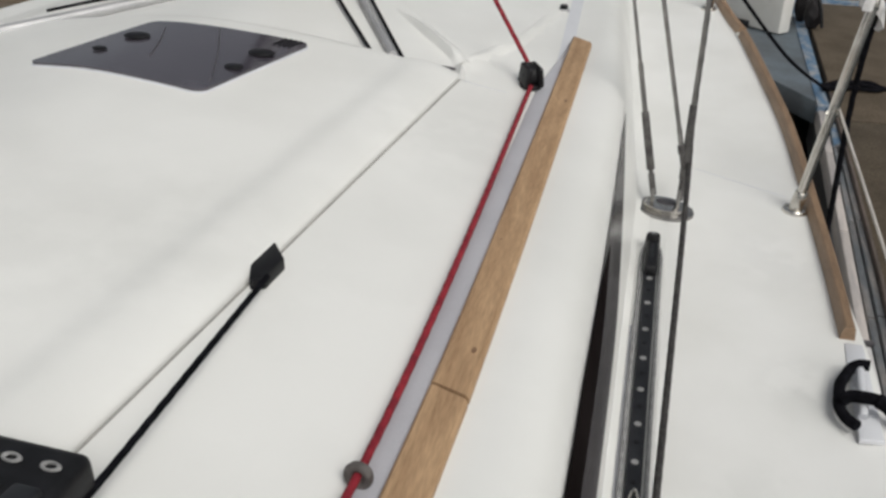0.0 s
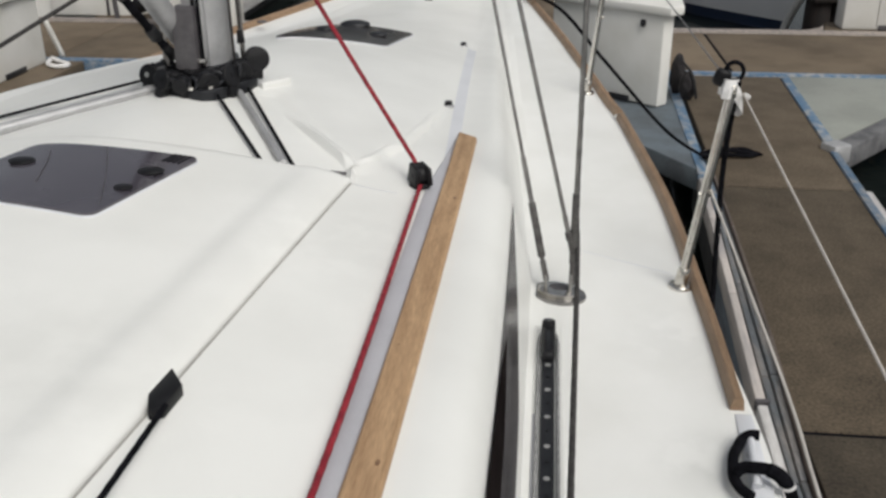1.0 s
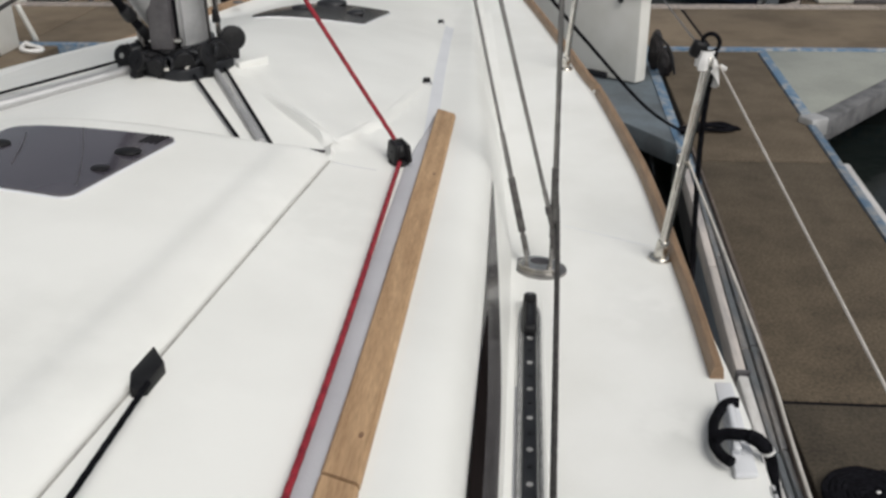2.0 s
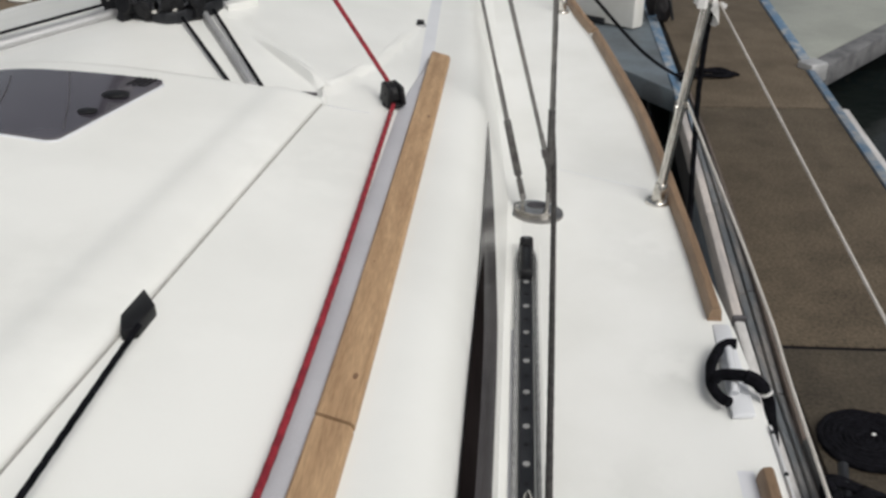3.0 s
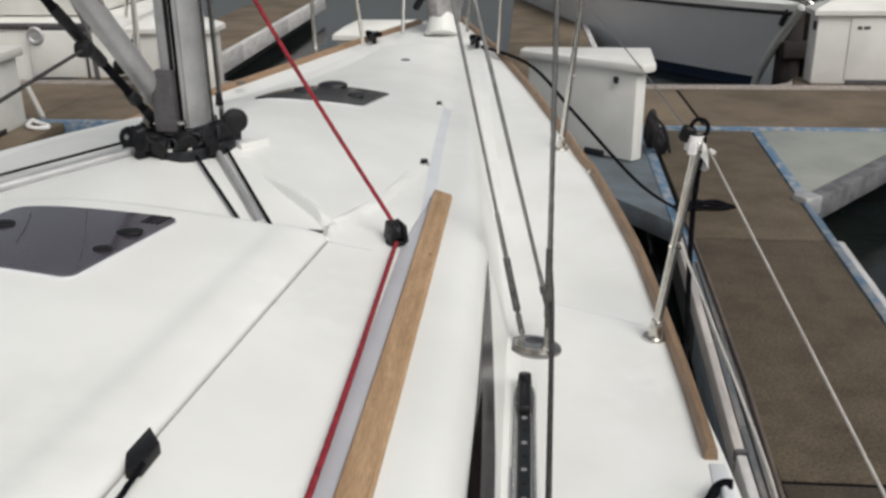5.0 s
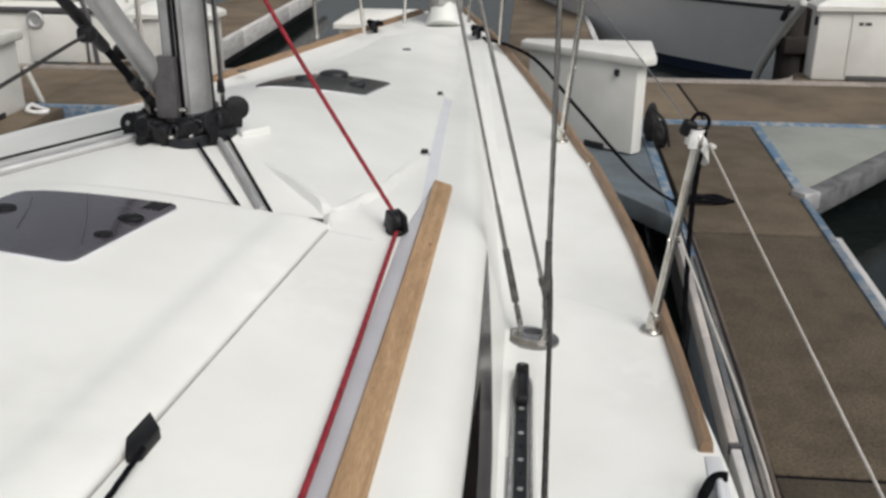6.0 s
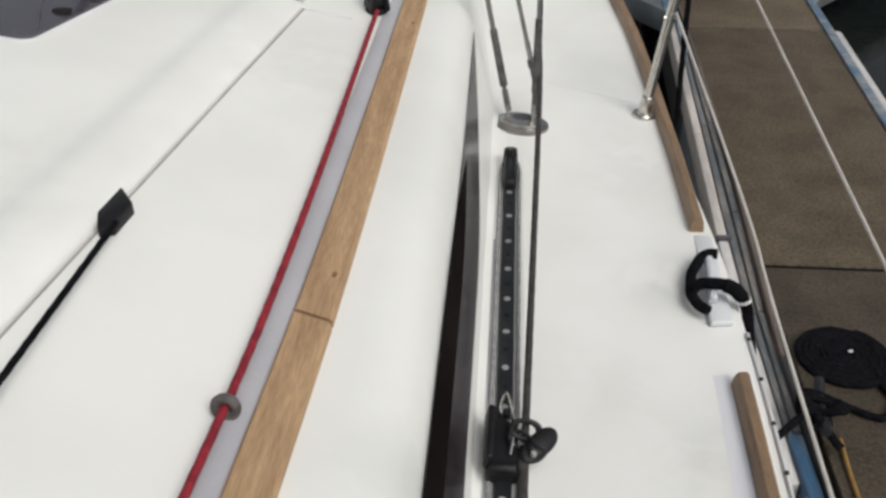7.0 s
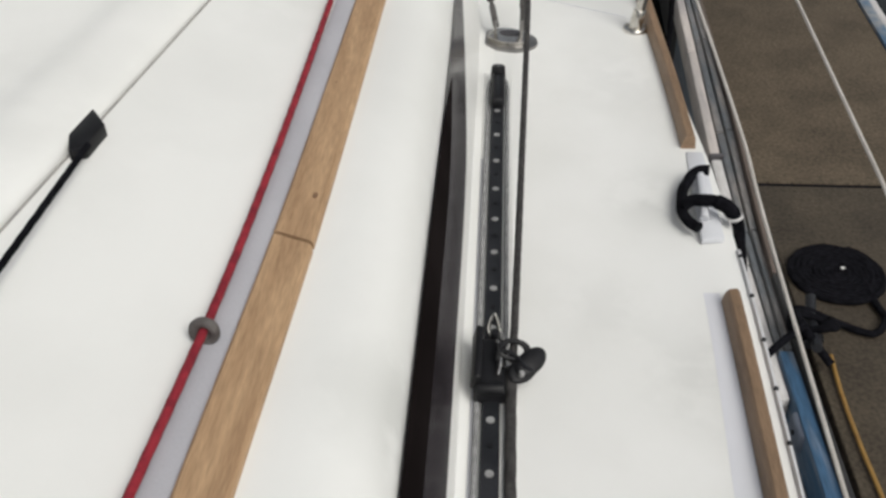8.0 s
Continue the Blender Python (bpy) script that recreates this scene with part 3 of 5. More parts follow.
bm.faces.new([bm.verts.new(p - Vector((0, -0.004, 0.004))) for p in rows[0]])
bmesh.ops.solidify(bm, geom=bm.faces[:], thickness=0.03)
part("bulkhead", bm, GELCOAT, boat, "plain white cabin bulkhead")
part("coachroof", sheet(rows), GELCOAT, boat, "white gelcoat coachroof with rounded shoulders")

# the removable cover over the control lines, with its sealed joint
COVER_END = 1.345


def seam_x(y):
    return -0.6455 + 0.105 * y


rows = []
for y in span(-2.2, COVER_END - 0.14, 0.04) + span(COVER_END - 0.14, COVER_END, 0.01)[1:]:
    row = []
    n = 70
    a, b = seam_x(y), mirror(seam_x(y), y)
    for k in range(n + 1):
        c = 0.5 - 0.5 * math.cos(math.pi * k / n)
        x = a + (b - a) * c
        gap = min(a - x, x - b)
        lift = 0.003 + 0.026 * math.sqrt(max(0.0, 1 - (1 - min(1, gap / 0.085)) ** 2)) - 0.008 * smooth((gap - 0.085) / 0.06)
        lift *= math.sqrt(max(0.0, 1 - (1 - min(1.0, (COVER_END - y + 0.004) / 0.05)) ** 2))
        row.append((x, y, roof_z(x, min(y, 1.2)) + 0.012 * max(0, y - 1.2) + lift))
    rows.append(row)
part("cover_panel", sheet(rows, 0.012), GELCOAT, boat, "white raised cover panel with a rounded edge")
part("seam", tube([(seam_x(y) + 0.003, y, roof_z(seam_x(y), y) + 0.0012) for y in span(-2.1, 1.33, 0.1)], 0.0019, 0.05, 6), SEAM, boat, "thin grey sealant line")
part("front_seam", tube([(x, COVER_END + 0.002, roof_z(x, 1.2) + 0.003) for x in span(-0.515, -0.87, 0.05)], 0.002, 0.05, 6), SEAM, boat, "thin grey sealant line")

def wood_x(y):
    """The middle of the wooden rail."""
    return -0.255 + along(y, [(-2.1, -0.085), (-0.8, -0.047), (-0.22, -0.030), (0.25, -0.015), (1.0, -0.006), (1.9, 0.0)])


# channel beside the wooden rail, ending in a paler gutter ahead of it
part("channel", sheet([[(wood_x(y) + a * (1 - 0.5 * smooth((y - 1.35) / 0.45) * (a < -0.05)), y, roof_z(wood_x(y) + a, y) + b) for a, b in ((-0.030, 0.004), (-0.034, 0.0045), (-0.064, 0.0045), (-0.068, 0.002))] for y in span(-2.1, 1.80, 0.05)], 0.006), GUTTER, boat, "grey painted channel beside the rail")
pale = material("pale_blue_grey_gelcoat", (0.66, 0.67, 0.70), (0.61, 0.62, 0.65), 0.45, scale=5, fine=300, fine_mix=0.05)
part("gutter", sheet([[(-0.300 - 0.045 * (y - 1.96) + 0.018 * k, y, roof_z(-0.300 - 0.045 * (y - 1.96) + 0.018 * k, y) + 0.002) for k in (-1, 0, 1)] for y in span(1.50, 3.35, 0.05)], 0.005), pale, boat, "shallow pale blue-grey gutter")

# side window: a long tinted pane; its darker reflection is a black band
def pane_band(y0, y1, lower, upper, out):
    rows = []
    for y in span(y0, y1, 0.03):
        lo, hi = along(y, lower), along(y, upper)
        hi = max(hi, lo + 0.002)
        rows.append([(p.x + out, y, p.z + out * 0.3) for p in (side_point(y, lo + (hi - lo) * j / 8) for j in range(9))])
    return sheet(rows)


part("tinted_pane", pane_band(-2.1, 1.47, [(-2.1, 0.17), (0.3, 0.17), (0.76, 0.19), (1.0, 0.30), (1.18, 0.42), (1.47, 0.665)], [(-2.1, 0.63), (0.3, 0.62), (0.84, 0.60), (1.18, 0.63), (1.47, 0.667)], 0.003), LOWER_GLASS, boat, "glossy tinted cabin window pane")
part("cabin_window", pane_band(-2.1, 0.86, [(-2.1, 0.43), (0.3, 0.43), (0.60, 0.45), (0.86, 0.545)], [(-2.1, 0.64), (0.3, 0.63), (0.60, 0.605), (0.86, 0.547)], 0.0045), WINDOW, boat, "long black band of the smoked window, darker reflection in its colour")


# toe rails: wood, in lengths, with a white flange and an aluminium strip outside
def toe_rail(y0, y1, port=False):
    rows = []
    for y in span(y0, y1, 0.06):
        x, z = rail_x(y), deck_z(y)
        prof = [(0.0, 0.0), (0.002, 0.014), (0.006, 0.025), (0.012, 0.031), (0.028, 0.033), (0.035, 0.027), (0.040, -0.004)]
        k = 0.80 + 0.10 * smooth((y - 1.0) / 1.2)
        rows.append([(mirror(x + a * k, y) if port else x + a * k, y, z + b) for a, b in prof])
    bm = sheet(rows)
    for row in (rows[0], rows[-1]):
        bm.faces.new([bm.verts.new(p) for p in row])
    bmesh.ops.remove_doubles(bm, verts=bm.verts[:], dist=0.0001)
    return bm


for y0, y1 in ((-2.1, 0.478), (0.966, 2.935), (2.955, 4.9), (4.92, 6.3)):
    part("toe_rail", toe_rail(y0, y1), TEAK_DARK, boat, "varnished wooden toe rail")
for y0, y1 in ((-2.1, 1.5), (1.52, 4.0), (4.02, 6.2)):
    part("toe_rail", toe_rail(y0, y1, True), TEAK_DARK, boat, "varnished wooden toe rail")
part("rail_joint", block((0.034, 0.022, 0.02), pose(rail_x(2.945) + 0.012, 2.945, deck_z(2.945) + 0.004), 0.004), GELCOAT, boat, "white moulded joint")
RUB = material("pale_grey_rubbing_strip", (0.56, 0.56, 0.57), (0.46, 0.46, 0.47), 0.4, scale=9, fine=200, fine_mix=0.15)
part("rub_strip", sheet([[(rail_x(y) + edge_w(y) + a, y, deck_z(y) + b) for a, b in ((-0.005, 0.002), (-0.002, 0.006), (0.003, 0.004), (0.005, -0.010), (-0.001, -0.014))] for y in span(-2.1, 0.62, 0.08)]), RUB, boat, "dull grey rubbing strip")
for y in span(-0.6, 0.6, 0.11):
    part("screw_head", rod((rail_x(y) + 0.055, y, deck_z(y) + 0.003), (rail_x(y) + 0.0555, y, deck_z(y) + 0.0075), 0.0042, n=8), DARK, boat)
# bow roller and stem fitting
part("bow_roller", rod((-0.60, 5.80, deck_z(5.80) - 0.01), (-0.61, 5.98, deck_z(5.9) + 0.34), 0.13, 0.025, n=20, bevel=0.01), GELCOAT, boat, "white tapered stem fitting")


# ---- coachroof fittings ----
rail = thing("handrail", (-0.27, 0.5, 0.34), "worn light brown wooden handrail along the coachroof", "handrail")


def plank(y0, y1, slant0, slant1):
    rows = []
    ys = span(y0, y1, 0.05)
    for y in ys:
        prof = [(0.0295, -0.012), (0.029, 0.010), (0.025, 0.014), (-0.025, 0.014), (-0.029, 0.010), (-0.0295, -0.012)]
        k = slant0 if y == ys[0] else slant1 if y == ys[-1] else 0.0
        rows.append([(wood_x(y) + x, y - k * x, roof_z(wood_x(y) + x, y) + z) for x, z in prof])
    bm = sheet(rows)
    for row in (rows[0], rows[-1]):
        bm.faces.new([bm.verts.new(p) for p in row])
    bmesh.ops.remove_doubles(bm, verts=bm.verts[:], dist=0.0001)
    return bm


part("plank", plank(0.189, 1.835, 0.37, 0.9), TEAK, rail)
part("plank", plank(-2.1, 0.182, 0.0, 0.37), TEAK, rail)
for dx, y, r in ((0.012, 0.285, 0.0055), (0.014, 1.33, 0.005), (-0.012, 0.62, 0.0025), (0.010, 0.0, 0.003), (-0.015, -0.10, 0.003)):
    x = wood_x(y) + dx
    bm = bmesh.new()
    bmesh.ops.create_uvsphere(bm, u_segments=12, v_segments=6, radius=r, matrix=pose(x, y, roof_z(x, y) + 0.0138) @ Matrix.Diagonal((1, 1.9, 0.12, 1)))
    part("knot", bm, KNOT, rail, "dark knot in the wood")

# red line, its turning block and fairlead ring
BX, BY = -0.342, 1.405
zb = roof_z(BX, BY)
red_x = lambda y: along(y, [(-2.0, -0.43), (-0.7, -0.372), (-0.19, -0.347), (0.08, -0.335), (0.4, -0.331), (0.8, -0.332), (1.3, -0.336), (1.6, -0.337)])
solid("red_line", rope([(red_x(y), y, roof_z(red_x(y), y) + 0.016) for y in span(-2.0, 1.37, 0.12)], 0.0056, 0.008), ROPE_RED, "taut dark red rope running along the coachroof", "rope")
solid("red_halyard", rope([(BX + 0.002, BY + 0.015, zb + 0.035), (-0.70, 1.583, 0.938), (-0.98, 1.725, 1.43)], 0.0056, 0.01), ROPE_RED, "taut red rope rising from a deck block to the mast", "rope")
tb = thing("turning_block", (BX, BY, zb), "black turning block lying on the coachroof", "block")
m = pose(BX, BY, zb, 0, 0, 26)
part("cheek", block((0.013, 0.068, 0.050), m @ pose(-0.015, 0, 0.033, 0, 8, 0), 0.006, 3), BLACK, tb)
part("cheek", block((0.013, 0.068, 0.050), m @ pose(0.017, 0, 0.033, 0, -6, 0), 0.006, 3), BLACK, tb)
part("sheave", rod(m @ Vector((-0.011, 0, 0.032)), m @ Vector((0.012, 0, 0.032)), 0.023, n=20), BLACK, tb)
part("crown", block((0.034, 0.022, 0.012), m @ pose(0, 0.022, 0.052, -20, 0, 0), 0.005, 3), BLACK, tb)
part("pin", rod(m @ Vector((-0.024, 0, 0.033)), m @ Vector((0.026, 0, 0.033)), 0.0045, n=10), DARK, tb, "dark pin")
part("base", rod(m @ Vector((0, 0, 0.0)), m @ Vector((0, 0, 0.012)), 0.028, n=20, bevel=0.003), BLACK, tb)
ring = thing("fairlead_ring", (-0.337, -0.013, 0.35), "small grey fairlead ring round the red rope", "fairlead")
bm = bmesh.new()
add_torus(bm, pose(-0.337, -0.013, roof_z(-0.337, -0.013) + 0.017, 80, 0, 0), 0.0125, 0.0065)
part("ring", bm, RUBBER, ring)
part("base", rod((-0.337, -0.013, roof_z(-0.337, -0.013) + 0.002), (-0.337, -0.013, roof_z(-0.337, -0.013) + 0.016), 0.009, 0.006, n=14), RUBBER, ring)

# line exit in the seam, black rope and rope clutches
zc = roof_z(-0.595, 0.34)
ex = thing("line_exit", (-0.595, 0.34, zc), "black plastic line exit over the joint of the cover", "fairlead")
part("housing", prism([(-0.613, 0.416), (-0.578, 0.369), (-0.584, 0.305), (-0.604, 0.293), (-0.621, 0.338)], zc - 0.004, zc + 0.019, 0.003), BLACK, ex)
part("lip", block((0.020, 0.010, 0.010), pose(-0.592, 0.300, zc + 0.013, 0, 0, 30), 0.003), BLACK, ex)
solid("control_line", rope([(-0.583, 0.312, zc + 0.016), (-0.588, -0.10, zc + 0.018), (-0.590, -0.19, zc + 0.02)], 0.0047), ROPE_BLACK, "taut black control rope leading to the clutches", "rope")
cl = thing("rope_clutch", (-0.62, -0.22, roof_z(-0.62, -0.22)), "bank of black rope clutches on the coachroof", "rope clutch")
zk = roof_z(-0.6, -0.25)
m = pose(-0.690, -0.214, zk, 0, 0, -3)
part("body", block((0.20, 0.150, 0.055), m @ pose(0, 0, 0.045), 0.014, 3), BLACK, cl)
for k in range(4):
    part("lever", block((0.034, 0.085, 0.014), m @ pose(-0.072 + 0.048 * k, -0.036, 0.076, -4, 0, 0), 0.005), DARK, cl)
    bm = bmesh.new()
    add_torus(bm, m @ pose(-0.072 + 0.048 * k, 0.040, 0.0735, 8, 0, 0) @ Matrix.Diagonal((1.1, 0.55, 1, 1)), 0.009, 0.0028, 16, 6)
    part("eye", bm, SCREW, cl, "dull metal line eye")

# small deck caps on the coachroof
for x, y in ((-0.344, 2.137), (-0.405, 3.385)):
    cap = thing("pad_eye", (x, y, roof_z(x, y)), "small steel pad eye with a dark centre on white deck", "pad eye", "pad eyes on the coachroof")
    z = roof_z(x, y)
    part("base", rod((x, y, z - 0.002), (x, y, z + 0.006), 0.019, 0.016, n=18), ALU, cap)
    part("stud", rod((x, y, z + 0.005), (x, y, z + 0.018), 0.0135, 0.011, n=14), BLACK, cap)
    part("screw", rod((x, y, z + 0.0175), (x, y, z + 0.0195), 0.004, n=8), SCREW, cap)
for x, y in ((-1.60, 4.25), (-0.747, 4.87)):
    z = max(deck_z(y), roof_z(x, y) if y < 5 else 0)
    pl = thing("deck_plate", (x, y, z), "small grey deck filler plate", "deck plate", "deck plates")
    part("disc", rod((x, y, z - 0.002), (x, y, z + 0.006), 0.028, 0.025, n=20), SEAL, pl)

# moulded creases where the facets of the coachroof meet the cover
def crease(pts, height, inner, outer, label):
    rows = []
    n = 14
    for k in range(n + 1):
        t = k / n
        f = t * (len(pts) - 1)
        i = min(len(pts) - 2, int(f))
        x, y = (pts[i][j] + (pts[i + 1][j] - pts[i][j]) * (f - i) for j in (0, 1))
        d = Vector((pts[i + 1][0] - pts[i][0], pts[i + 1][1] - pts[i][1], 0)).normalized()
        side = Vector((d.y, -d.x, 0))
        h = height * min(1.0, 3.2 * t, 2.5 * (1 - t) + 0.25)
        row = []
        for off, lift in ((-outer, -0.0012), (-outer * 0.5, 0.45 * h), (0.0, h), (inner * 0.4, 0.55 * h), (inner, -0.0012)):
            p = Vector((x, y, 0)) + side * off
            row.append((p.x, p.y, roof_z(p.x, p.y) + lift))
        rows.append(row)
    part("moulded_crease", sheet(rows), GELCOAT, boat, label)


crease([(-0.775, 1.724), (-0.649, 1.568), (-0.558, 1.462), (-0.526, 1.408)], 0.022, 0.012, 0.032, "soft moulded crease in the coachroof")
crease([(-0.522, 1.410), (-0.470, 1.516), (-0.414, 1.670), (-0.377, 1.876), (-0.350, 2.10)], 0.009, 0.010, 0.026, "soft moulded crease in the coachroof")
crease([(-0.530, 1.415), (-0.512, 1.372), (-0.502, 1.318)], 0.014, 0.014, 0.012, "raised moulded lip at the corner of the cover")
# no joint is cut: a thin grey line paints its shadow
part("joint_shade_line", tube([(x, y, roof_z(x, y) - 0.0004) for x, y in ((-0.497, 1.322), (-0.450, 1.321), (-0.390, 1.327))], 0.0014, 0.01, 6), GUTTER, boat, "faint grey line painting the shade of a moulded joint")

# hatches
def uv_of_corners(r):
    out = []
    for cu, cv, a0 in ((1 - r, r, -90), (1 - r, 1 - r, 0), (r, 1 - r, 90), (r, r, 180)):
        out += [(cu + r * math.cos(radians(a0 + 15 * k)), cv + r * math.sin(radians(a0 + 15 * k))) for k in range(7)]
    full = []
    for i, (a, b) in enumerate(zip(out, out[1:] + out[:1])):
        full.append(a)
        if i % 7 == 6:
            full += [(a[0] + (b[0] - a[0]) * k / 9, a[1] + (b[1] - a[1]) * k / 9) for k in range(1, 9)]
    return full


def hatch(corners, name, lift, label, level, lens=ACRYLIC, r=0.06):
    c = sum((Vector(p) for p in corners), Vector()) / 4
    h = thing(name, c, label, "hatch")
    q = [Vector((p[0], p[1], p[2] + lift)) for p in corners]

    def at(u, v, dz=0.0):
        p = (q[0] * (1 - u) + q[1] * u) * (1 - v) + (q[3] * (1 - u) + q[2] * u) * v
        return Vector((p.x, p.y, level(p.x, p.y) + lift + dz))
    bm = bmesh.new()
    pts = [at(u, v) for u, v in uv_of_corners(r)]
    rings = []
    for k in range(9):
        f = 1 - k / 8
        rings.append([bm.verts.new(at(0.5 + f * (u - 0.5), 0.5 + f * (v - 0.5))) for u, v in uv_of_corners(r)])
    low = [bm.verts.new(v.co - Vector((0, 0, 0.014))) for v in rings[0]]
    for a, b in zip([low] + rings, rings):
        for i in range(len(a)):
            j = (i + 1) % len(a)
            if b is rings[-1]:
                continue
            bm.faces.new((a[i], a[j], b[j], b[i]))
    bm.faces.new(rings[-2])
    bmesh.ops.delete(bm, geom=rings[-1], context="VERTS")
    part("lens", bm, lens, h, "smoked acrylic lens")
    bm = add_tube(bmesh.new(), [p + Vector((0, 0, -0.009)) for p in pts + pts[:1]], 0.004, 6)
    part("frame", bm, pale, h, "pale frame bead")
    return h, at


def hz(x, y):
    return roof_z(x, min(y, 1.2)) + 0.021 + 0.012 * max(0, y - 1.2)


h1, at1 = hatch([(-1.371, 0.893, 0), (-0.947, 0.854, 0), (-0.850, 1.238, 0), (-1.252, 1.226, 0)], "saloon_hatch", 0.009, "flush smoked acrylic hatch with black handles in the white cover", hz)
for u, v, a in ((0.93, 0.38, 0.022), (0.91, 0.66, 0.032), (0.20, 0.30, 0.018), (0.20, 0.60, 0.032)):
    p = at1(u, v, 0.004)
    bm = bmesh.new()
    bmesh.ops.create_uvsphere(bm, u_segments=18, v_segments=8, radius=a, matrix=Matrix.Translation(p) @ Matrix.Diagonal((1, 0.72, 0.20, 1)))
    part("handle", bm, BLACK, h1, "black round handle")
for u in (0.86, 0.89, 0.92, 0.95):
    part("hinge_bar", block((0.005, 0.055, 0.004), Matrix.Translation(at1(u, 0.915, 0.0015)) @ pose(0, 0, 0, 0, 0, -14), 0.001), BLACK, h1, "black hinge bar")
for (u0, v0), (u1, v1) in (((0.46, 0.96), (0.965, 0.13)), ((0.20, 0.84), (0.50, 0.30))):
    part("inner_stay", tube([at1(u0, v0, 0.0012), at1((u0 + u1) / 2 + 0.008, (v0 + v1) / 2 + 0.008, 0.0012), at1(u1, v1, 0.0012)], 0.0011, 0.03, 6), SEAL, h1, "dark stay behind the lens")
# darker acrylic here: the dark reflection of the rig is put into the colour
h2, at2 = hatch([(-1.080, 2.70, 0), (-0.662, 2.83, 0), (-0.630, 3.38, 0), (-1.110, 3.42, 0)], "fore_hatch", 0.009, "low smoked acrylic fore hatch ahead of the mast", roof_z, material("acrylic_dark_reflection", (0.024, 0.022, 0.024), (0.036, 0.033, 0.034), 0.16, scale=5, fine=300, bump=0.0, fine_mix=0.05, spec=0.4, rough_var=0.04))
for u, v, a in ((0.80, 0.45, 0.04), (0.30, 0.45, 0.04), (0.45, 0.93, 0.07)):
    bm = bmesh.new()
    bmesh.ops.create_uvsphere(bm, u_segments=16, v_segments=8, radius=a, matrix=Matrix.Translation(at2(u, v, 0.004)) @ Matrix.Diagonal((1, 0.7, 0.28, 1)))
    part("handle", bm, DARK, h2, "dark handle")

# ---- genoa track, car and control lines on the side deck ----
def dz(y):
    return deck_z(y)


def strip(x0, x1, y0, y1, h, step=0.1, r=0.002):
    rows = []
    for y in span(y0, y1, step):
        rows.append([(x0, y, dz(y)), (x0, y, dz(y) + h - r), (x0 + r, y, dz(y) + h), (x1 - r, y, dz(y) + h), (x1, y, dz(y) + h - r), (x1, y, dz(y))])
    bm = sheet(rows)
    for row in (rows[0], rows[-1]):
        bm.faces.new([bm.verts.new(p) for p in row])
    bmesh.ops.remove_doubles(bm, verts=bm.verts[:], dist=0.00005)
    return bm


part("plinth_joint", tube([(-0.0335, y, dz(y) + 0.001) for y in span(-2.0, 1.24, 0.3)], 0.0022, 0.1, 6), SEAM, boat, "thin grey sealant line")
part("track_plinth", strip(-0.034, 0.036, -2.0, 1.275, 0.007), GELCOAT, boat, "white moulded track plinth")
# added grey strip stands for the soft shade between window and track
part("shade_strip", sheet([[(x, y, dz(y) + 0.0075) for x in (-0.0325, -0.027, -0.0265)] for y in span(-2.0, 0.9, 0.1)], 0.002), GUTTER, boat, "added grey strip for the soft shade beside the track")
# bluish strip inside the aft toe rail, narrower going forward
RAIL_MARGIN = material("bluish_white_margin", (0.72, 0.725, 0.765), (0.68, 0.685, 0.72), 0.3, scale=4, fine=300, fine_mix=0.05, spec=0.4)
part("rail_margin", sheet([[(rail_x(y) - (0.048 - 0.020 * smooth((y + 0.3) / 0.9)) * (1 - k / 3) + 0.0005, y, deck_z(y) + (0.0004, 0.0012, 0.0012, 0.0012)[k]) for k in range(4)] for y in span(-2.1, 0.50, 0.06)]), RAIL_MARGIN, boat, "smooth bluish-white margin along the toe rail")
tr = thing("genoa_track", (0, 0.2, 0), "black genoa track with pale screw heads on the side deck", "track")
part("rail", strip(-0.0145, 0.0145, -2.0, 1.18, 0.019, r=0.003), DARK, tr)
for k in range(-2, 28):
    y = 1.076 - 0.1 * k
    if y < 1.08:
        part("screw_head", rod((0, y, dz(y) + 0.0188), (0, y, dz(y) + 0.0202), 0.0068, n=12), SCREW, tr)
        part("stop_hole", rod((0, y - 0.05, dz(y) + 0.0188), (0, y - 0.05, dz(y) + 0.0196), 0.0045, n=10), BLACK, tr)
end = part("end_block", block((0.032, 0.13, 0.030), pose(0, 1.155, dz(1.155) + 0.027, 2.3, 0, 0), 0.010, 3), BLACK, tr, "black end block")
part("end_knob", rod((0, 1.222, dz(1.22) + 0.012), (0, 1.226, dz(1.22) + 0.052), 0.019, 0.016, n=18, bevel=0.004), BLACK, end)
part("end_bolt", rod((0, 1.224, dz(1.22) + 0.05), (0, 1.224, dz(1.22) + 0.0545), 0.006, n=10), STEEL, end)
part("sheave_slot", block((0.008, 0.09, 0.002), pose(0, 1.15, dz(1.15) + 0.0425, 2.3, 0, 0), 0.0005), DARK, end)
cl1 = [(-0.0225, y, dz(y) + 0.0145) for y in span(0.34, 1.18, 0.1)]
cl2 = [(0.0225, y, dz(y) + 0.0145) for y in span(0.34, 1.18, 0.1)]
solid("car_line", rope(cl1 + [(-0.014, 1.21, dz(1.2) + 0.024), (0.014, 1.21, dz(1.2) + 0.024)] + cl2[::-1] + [(0.014, 0.375, 0.03)], 0.0042), ROPE_GREY, "thin grey control rope looped round the track end", "rope")
solid("car_line_tail", rope([(-0.0225, y, dz(y) + 0.0135) for y in span(0.22, -2.0, 0.3)], 0.004), ROPE_GREY, "thin grey control rope beside the track", "rope")

